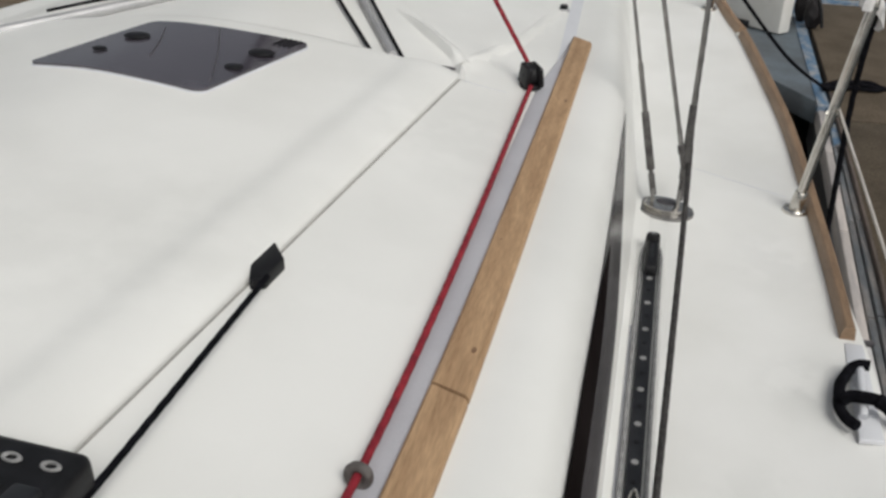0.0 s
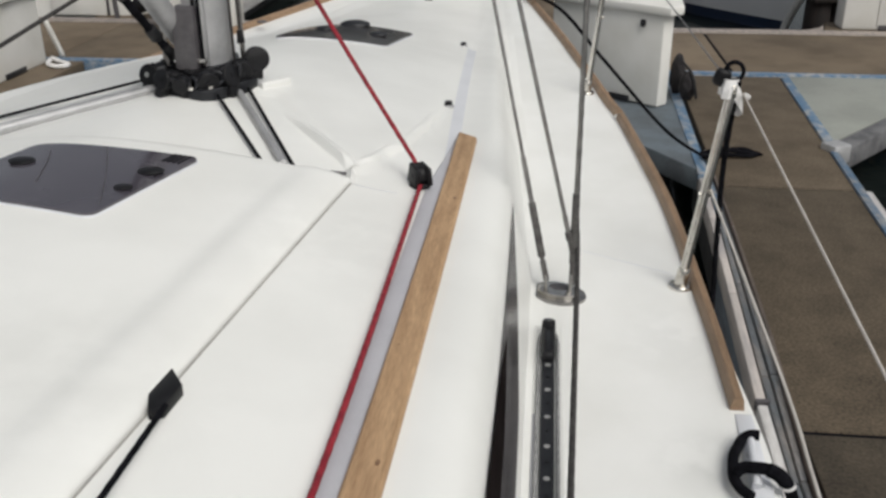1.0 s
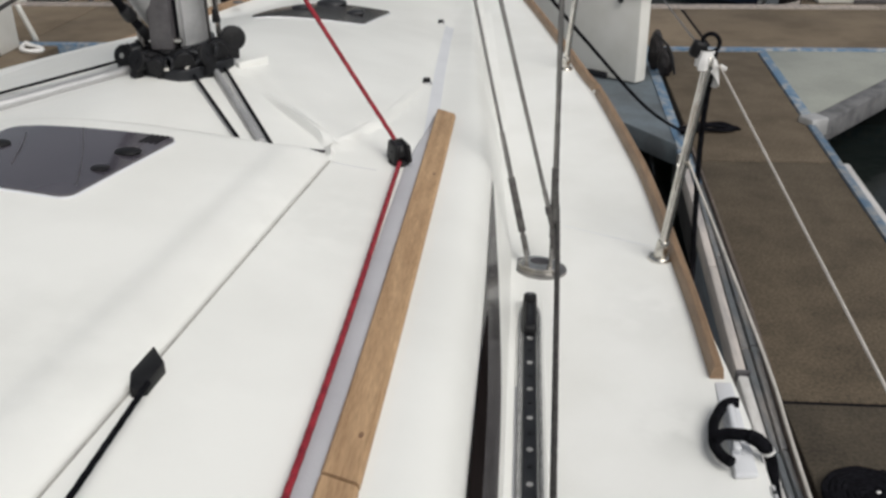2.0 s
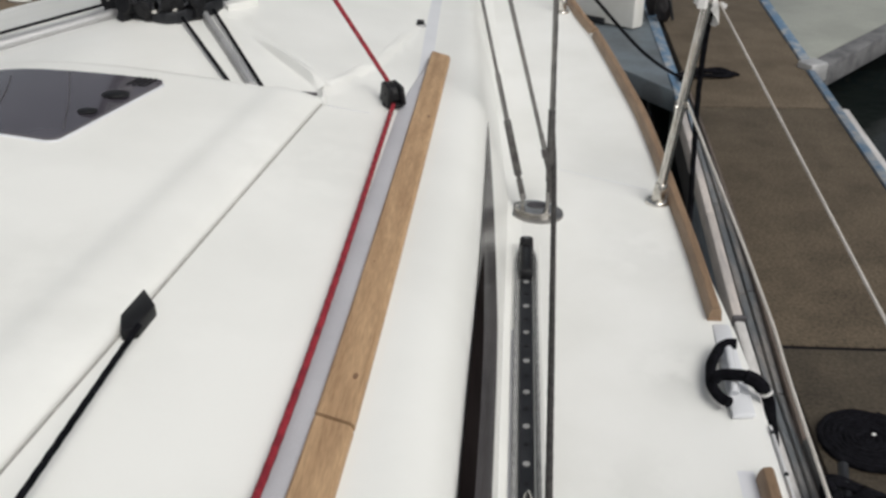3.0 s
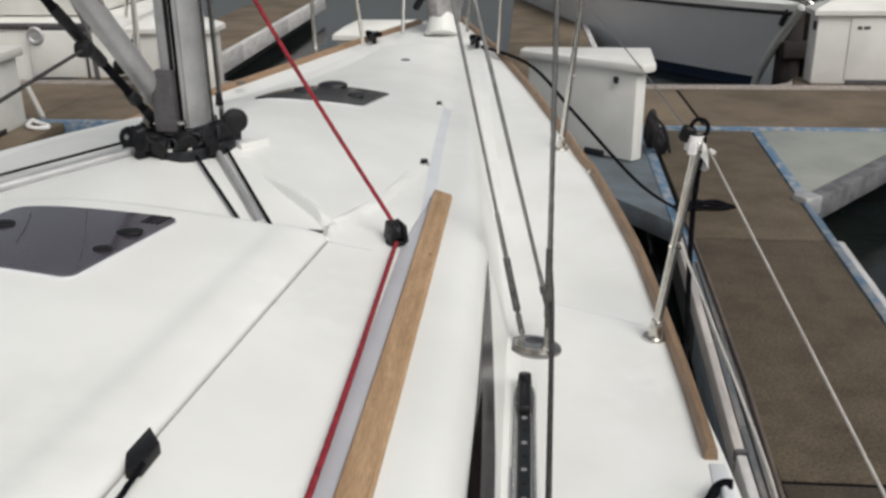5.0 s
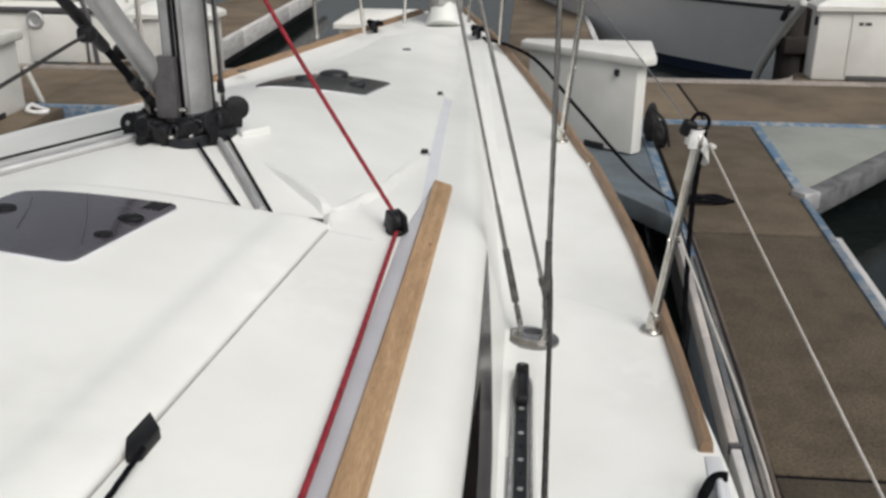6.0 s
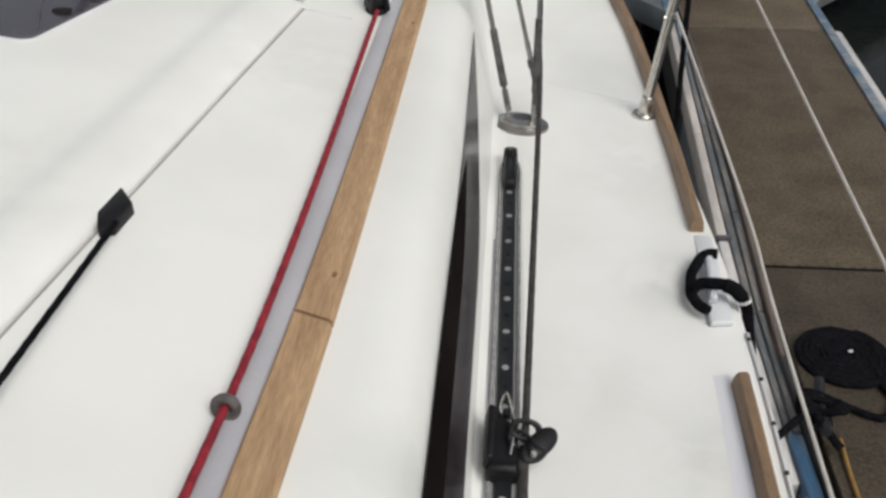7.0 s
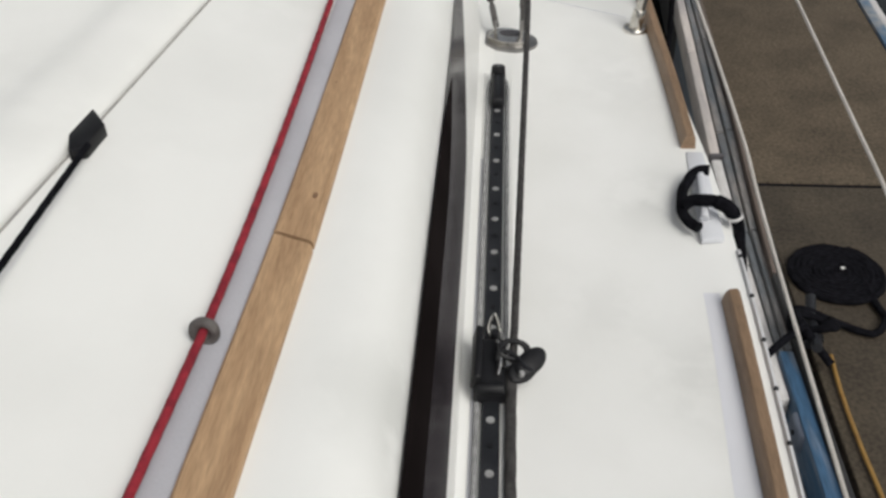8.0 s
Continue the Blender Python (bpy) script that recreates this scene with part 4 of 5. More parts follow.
car = thing("genoa_car", (0, 0.3, 0.03), "black genoa sheet car with a tilted block on the track", "sheet car")
part("slide", block((0.052, 0.118, 0.030), pose(-0.003, 0.290, dz(0.3) + 0.026, 2.3, 0, 0), 0.006, 3), BLACK, car)
part("side_cheek", block((0.013, 0.112, 0.034), pose(-0.024, 0.296, dz(0.3) + 0.050, 4, 12, 0), 0.005, 3), BLACK, car)
part("end_roller", rod((-0.024, 0.240, 0.048), (0.020, 0.240, 0.048), 0.011, n=16, bevel=0.003), BLACK, car)
for k, (x, y, z, rx, ry, rz, a, b) in enumerate(((0.062, 0.290, 0.060, 8, 24, -36, 0.019, 0.033), (0.050, 0.283, 0.050, 4, 24, -36, 0.020, 0.032))):
    bm = bmesh.new()
    bmesh.ops.create_uvsphere(bm, u_segments=22, v_segments=12, radius=1.0, matrix=pose(x, y, z, rx, ry, rz) @ Matrix.Diagonal((a, b, 0.008, 1)))
    part("block_cheek", bm, BLACK, car)
part("sheave", rod((0.052, 0.286, 0.049), (0.059, 0.288, 0.061), 0.018, n=20), DARK, car)
bm = bmesh.new()
add_torus(bm, pose(0.034, 0.312, 0.064, 24, 14, 20) @ Matrix.Diagonal((1.25, 0.8, 1, 1)), 0.020, 0.0052, 22, 8)
part("becket", bm, BLACK, car)
bm = bmesh.new()
add_torus(bm, pose(0.026, 0.292, 0.060, 40, 20, -15) @ Matrix.Diagonal((1.25, 0.85, 1, 1)), 0.015, 0.0042, 22, 8)
part("becket", bm, BLACK, car)
part("shackle_arm", tube([(0.008, 0.335, 0.060), (0.014, 0.296, 0.064), (0.010, 0.262, 0.056)], 0.0034, 0.01, 8), STEEL, car, "worn steel shackle arm")
part("rivet", rod((0.046, 0.262, 0.058), (0.048, 0.261, 0.064), 0.0048, n=12), SCREW, car, "bright rivet")
part("plunger", rod((0.004, 0.355, 0.035), (0.004, 0.355, 0.064), 0.008, n=14, bevel=0.002), BLACK, car)
part("pull_loop", tube([(-0.003, 0.352, 0.060), (-0.006, 0.385, 0.045), (0.003, 0.430, 0.036), (0.012, 0.385, 0.045), (0.009, 0.352, 0.060)], 0.0028, 0.008, 8), STEEL, car, "bright wire pull loop")

car.location += Vector((0.0, -0.018, -0.001))

# jib sheet along the track and up past the shroud
solid("jib_sheet", rope([(0.030, -2.0, -0.064), (0.030, -0.6, -0.008), (0.0305, 0.10, 0.020), (0.032, 0.27, 0.045)], 0.0092), ROPE_DARK, "dark rope lying beside the genoa track", "rope")
solid("jib_sheet_lead", rope([(0.034, 0.285, 0.047), (0.0385, 0.42, 0.063), (0.0555, 0.95, 0.125), (0.070, 1.44, 0.185), (0.063, 1.472, 0.30), (0.060, 1.495, 0.55), (0.057, 1.54, 1.3), (0.052, 1.63, 3.0)], 0.0068, 0.01), ROPE_DARK, "taut dark rope rising from the car past the shroud", "rope")

# chainplate and shrouds
PX, PY = 0.025, 1.452
cp = thing("chainplate", (PX, PY, deck_z(PY)), "polished oval stainless chainplate on the side deck", "chainplate")
zc = deck_z(PY)


def oval(a, b):
    return [(PX + a * math.cos(t), PY - 0.17 * a * math.cos(t) + b * math.sin(t)) for t in (2 * math.pi * k / 40 for k in range(40))]


part("plate", prism(oval(0.075, 0.062), zc - 0.002, zc + 0.006, 0.002), WIRE, cp)
part("dome", prism(oval(0.056, 0.043), zc + 0.006, zc + 0.017, 0.006), STEEL, cp)
part("slot", prism([(PX + (x - PX) * 0.5 + 0.004, PY + (y - PY) * 0.42 + 0.012) for x, y in oval(0.056, 0.043)], zc + 0.0165, zc + 0.0185), SEAL, cp, "dark slot")
part("lug", block((0.009, 0.030, 0.055), pose(0.056, 1.452, zc + 0.036), 0.003), WIRE, cp)
part("lug", block((0.008, 0.030, 0.045), pose(-0.010, 1.470, zc + 0.030), 0.003), WIRE, cp)


def shroud(low, through_point, top_z, screw, r=0.0045):
    low, tp = Vector(low), Vector(through_point)
    d = (tp - low).normalized()
    s = thing("shroud", low, "stainless wire shroud with a turnbuckle above the chainplate", "shroud", "shrouds")
    n0, n1 = screw
    part("wire", add_tube(bmesh.new(), [low + d * n1, low + d * ((top_z - low.z) / d.z)], r, 8), WIRE, s)
    part("toggle", rod(low - d * 0.02, low + d * 0.04, 0.0080, n=12, bevel=0.002), BRONZE, s)
    part("lower_stud", rod(low + d * 0.03, low + d * (n0 + 0.02), 0.0055, n=10), BRONZE, s)
    part("body", rod(low + d * n0, low + d * (n0 + (n1 - n0) * 0.62), 0.0105, 0.0095, n=14, bevel=0.003), BRONZE, s)
    part("terminal", rod(low + d * (n0 + (n1 - n0) * 0.55), low + d * (n1 + 0.03), 0.0065, n=12), WIRE, s)
    return s


shroud((-0.012, 1.472, zc + 0.05), (-0.190, 1.55, 0.916), 5.2, (0.05, 0.30))
shroud((0.054, 1.455, zc + 0.140), (-0.108, 1.50, 0.837), 5.2, (0.02, 0.06), 0.0055)
shroud((0.060, 1.455, zc + 0.05), (0.058, 1.50, 0.960), 7.5, (0.04, 0.36), 0.0055)

# ---- stanchions, lifelines and the cleat ----
def stanchion(foot, head, label, cap=False, r=0.0125):
    f, h = Vector(foot), Vector(head)
    s = thing("stanchion", f, label, "stanchion", "stanchions")
    d = (h - f).normalized()
    part("base_plate", rod((f.x, f.y, f.z - 0.002), (f.x, f.y, f.z + 0.008), 0.034, 0.031, n=24, bevel=0.002), STEEL, s)
    part("socket", rod((f.x, f.y, f.z + 0.004), f + d * 0.055, 0.0185, 0.0165, n=18, bevel=0.002), STEEL, s)
    part("tube", rod(f + d * 0.02, h, r, n=16), STEEL, s)
    part("eye", rod(f + d * (0.5 * (h - f).length) - Vector((0.014, 0, 0)), f + d * (0.5 * (h - f).length) + Vector((0.018, 0, 0)), 0.007, n=10), STEEL, s)
    for k in range(3):
        a = 2.1 * k + 0.4
        part("bolt", rod((f.x + 0.026 * math.cos(a), f.y + 0.026 * math.sin(a), f.z + 0.007), (f.x + 0.026 * math.cos(a), f.y + 0.026 * math.sin(a), f.z + 0.0105), 0.0045, n=8), STEEL, s)
    return s


S1, S1T = Vector((0.358, 1.527, deck_z(1.527))), Vector((0.434, 1.550, 0.598))
st = stanchion(S1, S1T, "polished stainless stanchion with a white cover on its head")
part("cap", rod(S1T - Vector((0, 0, 0.01)), S1T + Vector((0.002, 0, 0.022)), 0.015, 0.011, n=16, bevel=0.004), STEEL, st)
cov = thing("stanchion_cover", S1T, "torn white plastic cover tied to the stanchion head", "cover")
bm = bmesh.new()
rows = []
rng = random.Random(4)
for i in range(9):
    t = i / 8
    row = []
    for k in range(15):
        a = 2 * math.pi * k / 14
        rr = 0.0165 + 0.009 * smooth(t * 1.6) + 0.009 * math.sin(3 * a + 1.3) * t
        row.append((S1T.x - 0.002 + rr * math.cos(a) * 1.15, S1T.y + 0.012 + rr * math.sin(a), S1T.z + 0.036 - 0.076 * t * (1 + 0.22 * math.sin(2 * a + 0.6)) * (0.8 + 0.3 * math.cos(a - 0.4))))
    rows.append(row)
part("wrap", sheet(rows), LINEN, cov)
for a, rr in ((0.2, 0.042), (1.2, 0.035)):
    part("tail", block((0.020, 0.010, 0.012), Matrix.Translation(S1T + Vector((rr * math.cos(a), rr * math.sin(a), -0.012 + 0.02 * math.sin(a)))) @ pose(0, 0, 0, 0, 30, 20), 0.003), LINEN, cov)
bm = bmesh.new()
add_torus(bm, Matrix.Translation(S1T + Vector((0.006, 0.02, 0.052))) @ pose(0, 0, 0, 75, 0, 10), 0.023, 0.0055, 24, 10)
part("strap", bm, ROPE_BLACK, cov, "black strap loop")
part("buckle", block((0.040, 0.030, 0.046), Matrix.Translation(S1T + Vector((-0.024, 0.02, 0.036))) @ pose(0, 0, 0, 10, 20, 10), 0.012, 3), BLACK, cov, "black buckle")
stanchion((0.155, 3.275, deck_z(3.275)), (0.222, 3.29, 0.80), "polished stainless stanchion at the foredeck rail", r=0.0125)
stanchion((mirror(0.05, 4.9) + 0.22, 5.17, deck_z(5.17)), (mirror(0.05, 4.9) + 0.20, 5.2, 0.86), "white stanchion at the far rail of the foredeck")

solid("upper_lifeline", tube([S1T + Vector((0.03, 0, 0.0)), (0.469, 0.186, 0.472), (0.470, -2.0, 0.195)], 0.0025, 0.05, 8, smooth=False), PALE_WIRE, "thin pale lifeline wire running aft from the stanchion", "lifeline")
solid("lower_lifeline", tube([(0.410, 1.56, 0.345), (0.455, 0.78, 0.215), (0.452, 0.284, 0.161), (0.450, -2.0, -0.05)], 0.0034, 0.05, 8), PALE_WIRE, "thin grey lower lifeline wire running aft", "lifeline")
solid("forward_lifeline", tube([S1T + Vector((0, 0, 0.02)), (0.222, 3.29, 0.79), (-0.2, 5.0, 0.95)], 0.0022, 0.1, 8), WIRE, "thin lifeline wire running to the bow", "lifeline")
solid("hanging_line", rope([S1T + Vector((0.016, 0.006, 0.03)), (0.452, 1.62, 0.36), (0.475, 1.63, -0.1), (0.49, 1.60, -0.5)], 0.0075), ROPE_BLACK, "black rope hanging down beside the stanchion", "rope")

mc = thing("mooring_cleat", (0.42, 0.78, deck_z(0.78)), "low mooring cleat on a pale plate at the deck edge", "cleat")
part("plate", prism([(0.392, 0.634), (0.437, 0.640), (0.446, 0.952), (0.408, 0.952)], deck_z(0.8) - 0.004, deck_z(0.8) + 0.009, 0.004), pale, mc, "pale grey backing plate")
part("bar", tube([(0.404, 0.69, 0.050), (0.407, 0.72, 0.058), (0.415, 0.81, 0.060), (0.419, 0.85, 0.054)], 0.009, 0.01, 12), pale, mc, "pale cleat bar")
for y in (0.745, 0.800):
    part("post", rod((0.411, y, deck_z(0.8)), (0.411, y, 0.054), 0.010, n=14), pale, mc)
ml = thing("mooring_line", (0.42, 0.75, 0.04), "thick black mooring rope looped over the cleat", "rope")
part("loop", rope([(0.436, 0.838, 0.066), (0.418, 0.840, 0.064), (0.397, 0.824, 0.058), (0.376, 0.780, 0.053), (0.365, 0.722, 0.052), (0.369, 0.682, 0.052), (0.388, 0.655, 0.053)], 0.0110), ROPE_BLACK, ml)
part("cross", rope([(0.366, 0.712, 0.060), (0.382, 0.718, 0.072), (0.420, 0.710, 0.078), (0.450, 0.700, 0.070), (0.468, 0.694, 0.045), (0.480, 0.690, 0.0), (0.490, 0.660, -0.08), (0.492, 0.60, -0.25), (0.50, 0.72, -0.55), (0.62, 1.05, -0.82), (0.77, 1.20, -0.845), (0.86, 1.285, -0.83), (0.95, 1.35, -0.80)], 0.0120), ROPE_BLACK, ml)
part("splice", rope([(0.425, 0.704, 0.080), (0.445, 0.698, 0.074), (0.458, 0.692, 0.062)], 0.0145), ROPE_BLACK, ml)
part("whipping", rod((0.4640, 0.6927, 0.054), (0.4660, 0.6922, 0.050), 0.0136, n=14), LINEN, ml, "white whipping twine")

# faint deck joint beside the stanchion
part("deck_joint", tube([(0.34, 1.60, deck_z(1.6) - 0.0006), (0.22, 1.66, deck_z(1.66) - 0.0006), (0.10, 1.72, deck_z(1.72) - 0.0006)], 0.0018, 0.03, 6), pale, boat, "faint moulded deck joint")

# ---- mast ----
MX, MY = -1.053, 1.930
mz = roof_z(MX, MY) - 0.014
mast = thing("mast", (MX, MY, mz), "grey aluminium mast standing on the coachroof", "mast")
sec = [(0.066 * math.cos(a) * (1 if math.sin(a) > -0.5 else 0.98), 0.105 * math.sin(a)) for a in (2 * math.pi * k / 40 for k in range(40))]
part("section", prism([(MX + x, MY + y) for x, y in sec], mz + 0.03, 11.0), ALU, mast, "grey aluminium extrusion")
part("sail_track", block((0.062, 0.030, 10.3), pose(MX, MY - 0.103, 5.72), 0.008), ALU, mast, "grey aluminium sail track")
part("luff_groove", block((0.012, 0.008, 10.3), pose(MX + 0.004, MY - 0.119, 5.72), 0.002), BLACK, mast, "dark sail groove")
part("base_plate", prism([(MX + (0.135 + 0.012 * math.cos(5 * a)) * math.cos(a), MY - 0.03 + (0.165 + 0.012 * math.cos(5 * a)) * math.sin(a)) for a in (2 * math.pi * k / 28 for k in range(28))], mz - 0.01, mz + 0.028, 0.008), DARK, mast, "dark mast step plate")
part("collar", prism([(MX + x * 1.18, MY + y * 1.14) for x, y in sec], mz + 0.02, mz + 0.075, 0.006), DARK, mast)
part("gooseneck_bracket", block((0.068, 0.060, 0.18), pose(MX - 0.020, MY - 0.128, mz + 0.165), 0.008), SEAL, mast, "dark grey vang bracket")
part("bracket_pin", rod((MX - 0.06, MY - 0.14, mz + 0.10), (MX + 0.035, MY - 0.14, mz + 0.10), 0.008, n=12), STEEL, mast)
for k, (x, y) in enumerate(((-0.045, -0.175), (0.0, -0.19), (0.05, -0.17), (0.09, -0.12))):
    part("plate_bolt", rod((MX + x, MY + y, mz + 0.027), (MX + x, MY + y, mz + 0.036), 0.011, n=8), STEEL, mast)


def deck_block(x, y, z, rz, tilt, r, hub):
    b = thing("mast_block", (x, y, z), "black turning block at the mast foot", "block", "blocks at the mast foot")
    m = pose(x, y, z, tilt * 0.6, tilt, rz)
    for s in (-1, 1):
        part("cheek", rod(m @ Vector((s * 0.012, 0, 0)), m @ Vector((s * 0.020, 0, 0)), r, r * 0.92, n=22, bevel=0.002), BLACK, b)
    part("sheave", rod(m @ Vector((-0.012, 0, 0)), m @ Vector((0.012, 0, 0)), r * 0.82, n=22), DARK, b)
    part("hub", rod(m @ Vector((-0.0225, 0, 0)), m @ Vector((0.0225, 0, 0)), r * 0.25, n=12), hub, b)
    part("strap", block((0.034, r * 0.9, r * 1.5), m @ pose(0, 0, -r * 0.85), 0.006), BLACK, b)
    return b


for x, y, dzz, rz, tilt, r, hub in ((-0.152, -0.105, 0.046, 72, 16, 0.034, STEEL), (-0.118, -0.115, 0.066, 35, -14, 0.028, BLACK), (-0.085, -0.165, 0.046, 62, 20, 0.033, BLACK), (-0.030, -0.180, 0.040, 84, -12, 0.026, BLACK), (0.040, -0.165, 0.048, -58, 16, 0.034, BLACK), (0.088, -0.115, 0.050, -22, -18, 0.036, BLACK), (0.108, -0.045, 0.055, -70, 12, 0.033, BLACK), (0.142, 0.000, 0.078, -62, -10, 0.038, BLACK), (-0.130, 0.02, 0.06, 70, 0, 0.028, BLACK)):
    deck_block(MX + x, MY + y, mz + dzz, rz, tilt, r, hub)
sh = thing("shackle_cluster", (MX, MY - 0.14, mz + 0.03), "dark shackles and short straps jammed between the mast blocks", "shackles")
for x, y, z, rx, rz, r in ((-0.105, -0.145, 0.05, 70, 20, 0.018), (-0.055, -0.175, 0.055, 30, 70, 0.016), (0.005, -0.185, 0.045, 80, -30, 0.017), (0.065, -0.150, 0.055, 50, 40, 0.019), (0.110, -0.085, 0.06, 75, -60, 0.018), (-0.01, -0.15, 0.075, 20, 10, 0.015)):
    bm = bmesh.new()
    add_torus(bm, pose(MX + x, MY + y, mz + z, rx, 0, rz), r, 0.0055, 18, 8)
    part("shackle", bm, DARK if r > 0.0165 else BLACK, sh)
for x, y, z, w, rz in ((-0.06, -0.14, 0.045, 0.05, 20), (0.02, -0.15, 0.05, 0.06, -10), (0.10, -0.07, 0.045, 0.05, 50), (-0.11, -0.09, 0.05, 0.05, -30)):
    part("strap", block((w, 0.03, 0.055), pose(MX + x, MY + y, mz + z, 10, 5, rz), 0.010), BLACK, sh)
part("mast_foot_moulding", prism([(MX + 0.17, MY - 0.05), (MX + 0.235, MY + 0.04), (MX + 0.225, MY + 0.06), (MX + 0.15, MY - 0.03)], mz - 0.02, mz + 0.014, 0.005), GELCOAT, boat, "white moulded rib beside the mast foot")
# halyards down the mast
for x, y, r, mat in ((0.072, -0.03, 0.005, ROPE_DARK), (0.080, 0.02, 0.005, ROPE_DARK), (0.070, 0.075, 0.004, WIRE), (0.018, -0.124, 0.005, ROPE_BLACK), (-0.085, -0.10, 0.004, PALE_WIRE), (-0.105, -0.05, 0.005, PALE_WIRE), (-0.125, -0.02, 0.004, PALE_WIRE)):
    solid("halyard", tube([(MX + x * 1.25, MY + y, mz + 0.06), (MX + x * 1.05, MY + y, mz + 0.6), (MX + x, MY + y, 6.0)], r, 0.2, 8), mat, "halyard running down the side of the mast", "rope", "halyards at the mast")
sb = thing("halyard_shackle", (MX + 0.095, MY + 0.0, mz + 0.14), "small dark snap shackle on a halyard", "shackle")
part("body", rod((MX + 0.098, MY, mz + 0.125), (MX + 0.096, MY, mz + 0.165), 0.013, 0.009, n=12, bevel=0.003), BLACK, sb)
part("swivel", rod((MX + 0.0975, MY, mz + 0.10), (MX + 0.098, MY, mz + 0.128), 0.005, n=10), STEEL, sb)

# rigid vang and its tackle, rising aft from the mast foot
vang = thing("boom_vang", (MX - 0.02, MY - 0.17, mz + 0.12), "grey tubular boom vang with a black tackle beside it", "vang")
va, vb = Vector((-1.105, 1.885, 0.615)), Vector((-1.180, 1.315, 1.205))
dv = (vb - va)
part("outer_tube", rod(va + dv * 0.06, va + dv * 1.0, 0.034, n=20), ALU, vang, "grey aluminium tube")
part("inner_tube", rod(va + dv * 0.9, va + dv * 2.2, 0.022, n=18), ALU, vang)
part("end_fitting", block((0.030, 0.05, 0.07), Matrix.Translation(va + dv * 0.03) @ pose(0, 0, 0, -42, 0, 0), 0.008), DARK, vang)
part("label_strip", block((0.006, 0.30, 0.018), Matrix.Translation(va + dv * 0.55 + Vector((0.026, 0, 0.012))) @ pose(0, 0, 0, -47.5, 0, 7), 0.002), GREYWOOD, vang, "faded label strip")
ta, tb2 = Vector((-1.120, 1.85, 0.568)), Vector((-1.150, 1.379, 0.962))
dt = tb2 - ta
part("tackle_rope", rope([ta - dt * 0.05, ta + dt * 0.5, ta + dt * 2.2], 0.012, 0.008), ROPE_BLACK, vang, "black tackle ropes")
for f0, f1, r in ((0.06, 0.20, 0.017), (0.27, 0.36, 0.020), (0.62, 1.05, 0.017)):
    part("tackle_block", rod(ta + dt * f0, ta + dt * f1, r, r * 0.85, n=14, bevel=0.006), BLACK, vang, "black tackle block")
part("cleat_block", block((0.045, 0.04, 0.04), Matrix.Translation((-1.122, 1.43, 0.868)), 0.012), BLACK, vang)
solid("vang_control_line", tube([(-1.12, 1.46, 0.870), (-1.12, 1.42, 0.868), (-1.12, 1.0, 0.824), (-1.12, -0.3, 0.68)], 0.0048, 0.05, 8), ROPE_DARK, "dark rope leading aft from the vang tackle", "rope")

# lines from the mast foot aft under the cover, with a grey conduit between them
zz = lambda x, y, d=0.012: (x, y, roof_z(x, y) + d)
def deck_line(a, b, r, mat, name, label, category):
    return solid(name, rope([a, b], r, 0.01) if mat is not ALU else tube([a, b], r, 0.05, 12), mat, label, category, "lines at the mast foot")


deck_line((-1.005, 1.797, 0.506), (-0.735, 1.335, 0.458), 0.0050, ROPE_BLACK, "deck_line", "taut black rope from the mast foot under the cover", "rope")
deck_line((-0.923, 1.861, 0.499), (-0.650, 1.329, 0.446), 0.0050, ROPE_BLACK, "deck_line", "taut black rope from the mast foot under the cover", "rope")
deck_line((-0.935, 1.816, 0.497), (-0.676, 1.334, 0.450), 0.010, ALU, "line_conduit", "grey conduit between two ropes on deck", "conduit")
deck_line((-1.235, 1.897, 0.514), (-1.75, 1.513, 0.432), 0.0045, ROPE_BLACK, "deck_line", "taut black rope from the mast foot under the cover", "rope")
deck_line((-1.195, 1.806, 0.503), (-1.70, 1.229, 0.452), 0.016, ALU, "line_conduit", "grey conduit beside a rope on deck", "conduit")
hx = thing("cover_clip", (-0.56, 1.365, roof_z(-0.56, 1.36)), "small dark clip at the corner of the cover", "clip")
part("bar", block((0.045, 0.007, 0.007), pose(-0.545, 1.365, roof_z(-0.545, 1.365) + 0.004, 0, 0, -12), 0.002), SEAL, hx)

# ---- foredeck and bow ----
bc = thing("bow_cleat", (-0.33, 5.42, deck_z(5.4)), "black mooring cleat with rope near the bow", "cleat", "bow cleats")
part("horn_bar", tube([(-0.36, 5.30, deck_z(5.3) + 0.05), (-0.33, 5.40, deck_z(5.4) + 0.065), (-0.30, 5.52, deck_z(5.5) + 0.05)], 0.014, 0.02, 10), BLACK, bc)
part("foot", block((0.03, 0.08, 0.06), pose(-0.33, 5.41, deck_z(5.4) + 0.03), 0.008), BLACK, bc)
part("lashing", rope([(-0.37, 5.36, deck_z(5.4) + 0.04), (-0.30, 5.38, deck_z(5.4) + 0.07), (-0.29, 5.45, deck_z(5.4) + 0.05), (-0.37, 5.46, deck_z(5.4) + 0.07), (-0.36, 5.38, deck_z(5.4) + 0.05)], 0.014), ROPE_BLACK, bc)
copy_thing(bc, pose(mirror(-0.33, 5.42) + 0.05, 5.55, deck_z(5.5), 0, 0, 12))
bow_line = [(-0.30, 5.40, 0.27), (0.02, 4.7, 0.27), (0.30, 4.55, 0.0), (0.72, 4.9, -0.5), (1.03, 5.32, -0.80), (1.12, 5.50, -0.86)]
solid("bow_line", rope(bow_line, 0.010, 0.02), ROPE_BLACK, "black bow mooring rope running to the pontoon", "rope")
fur = thing("furler", (-0.62, 6.0, 0.4), "dark headsail furler drum at the stem", "furler")
part("drum", rod((-0.62, 6.05, 0.42), (-0.62, 5.98, 0.62), 0.085, n=24, bevel=0.01), BLACK, fur)
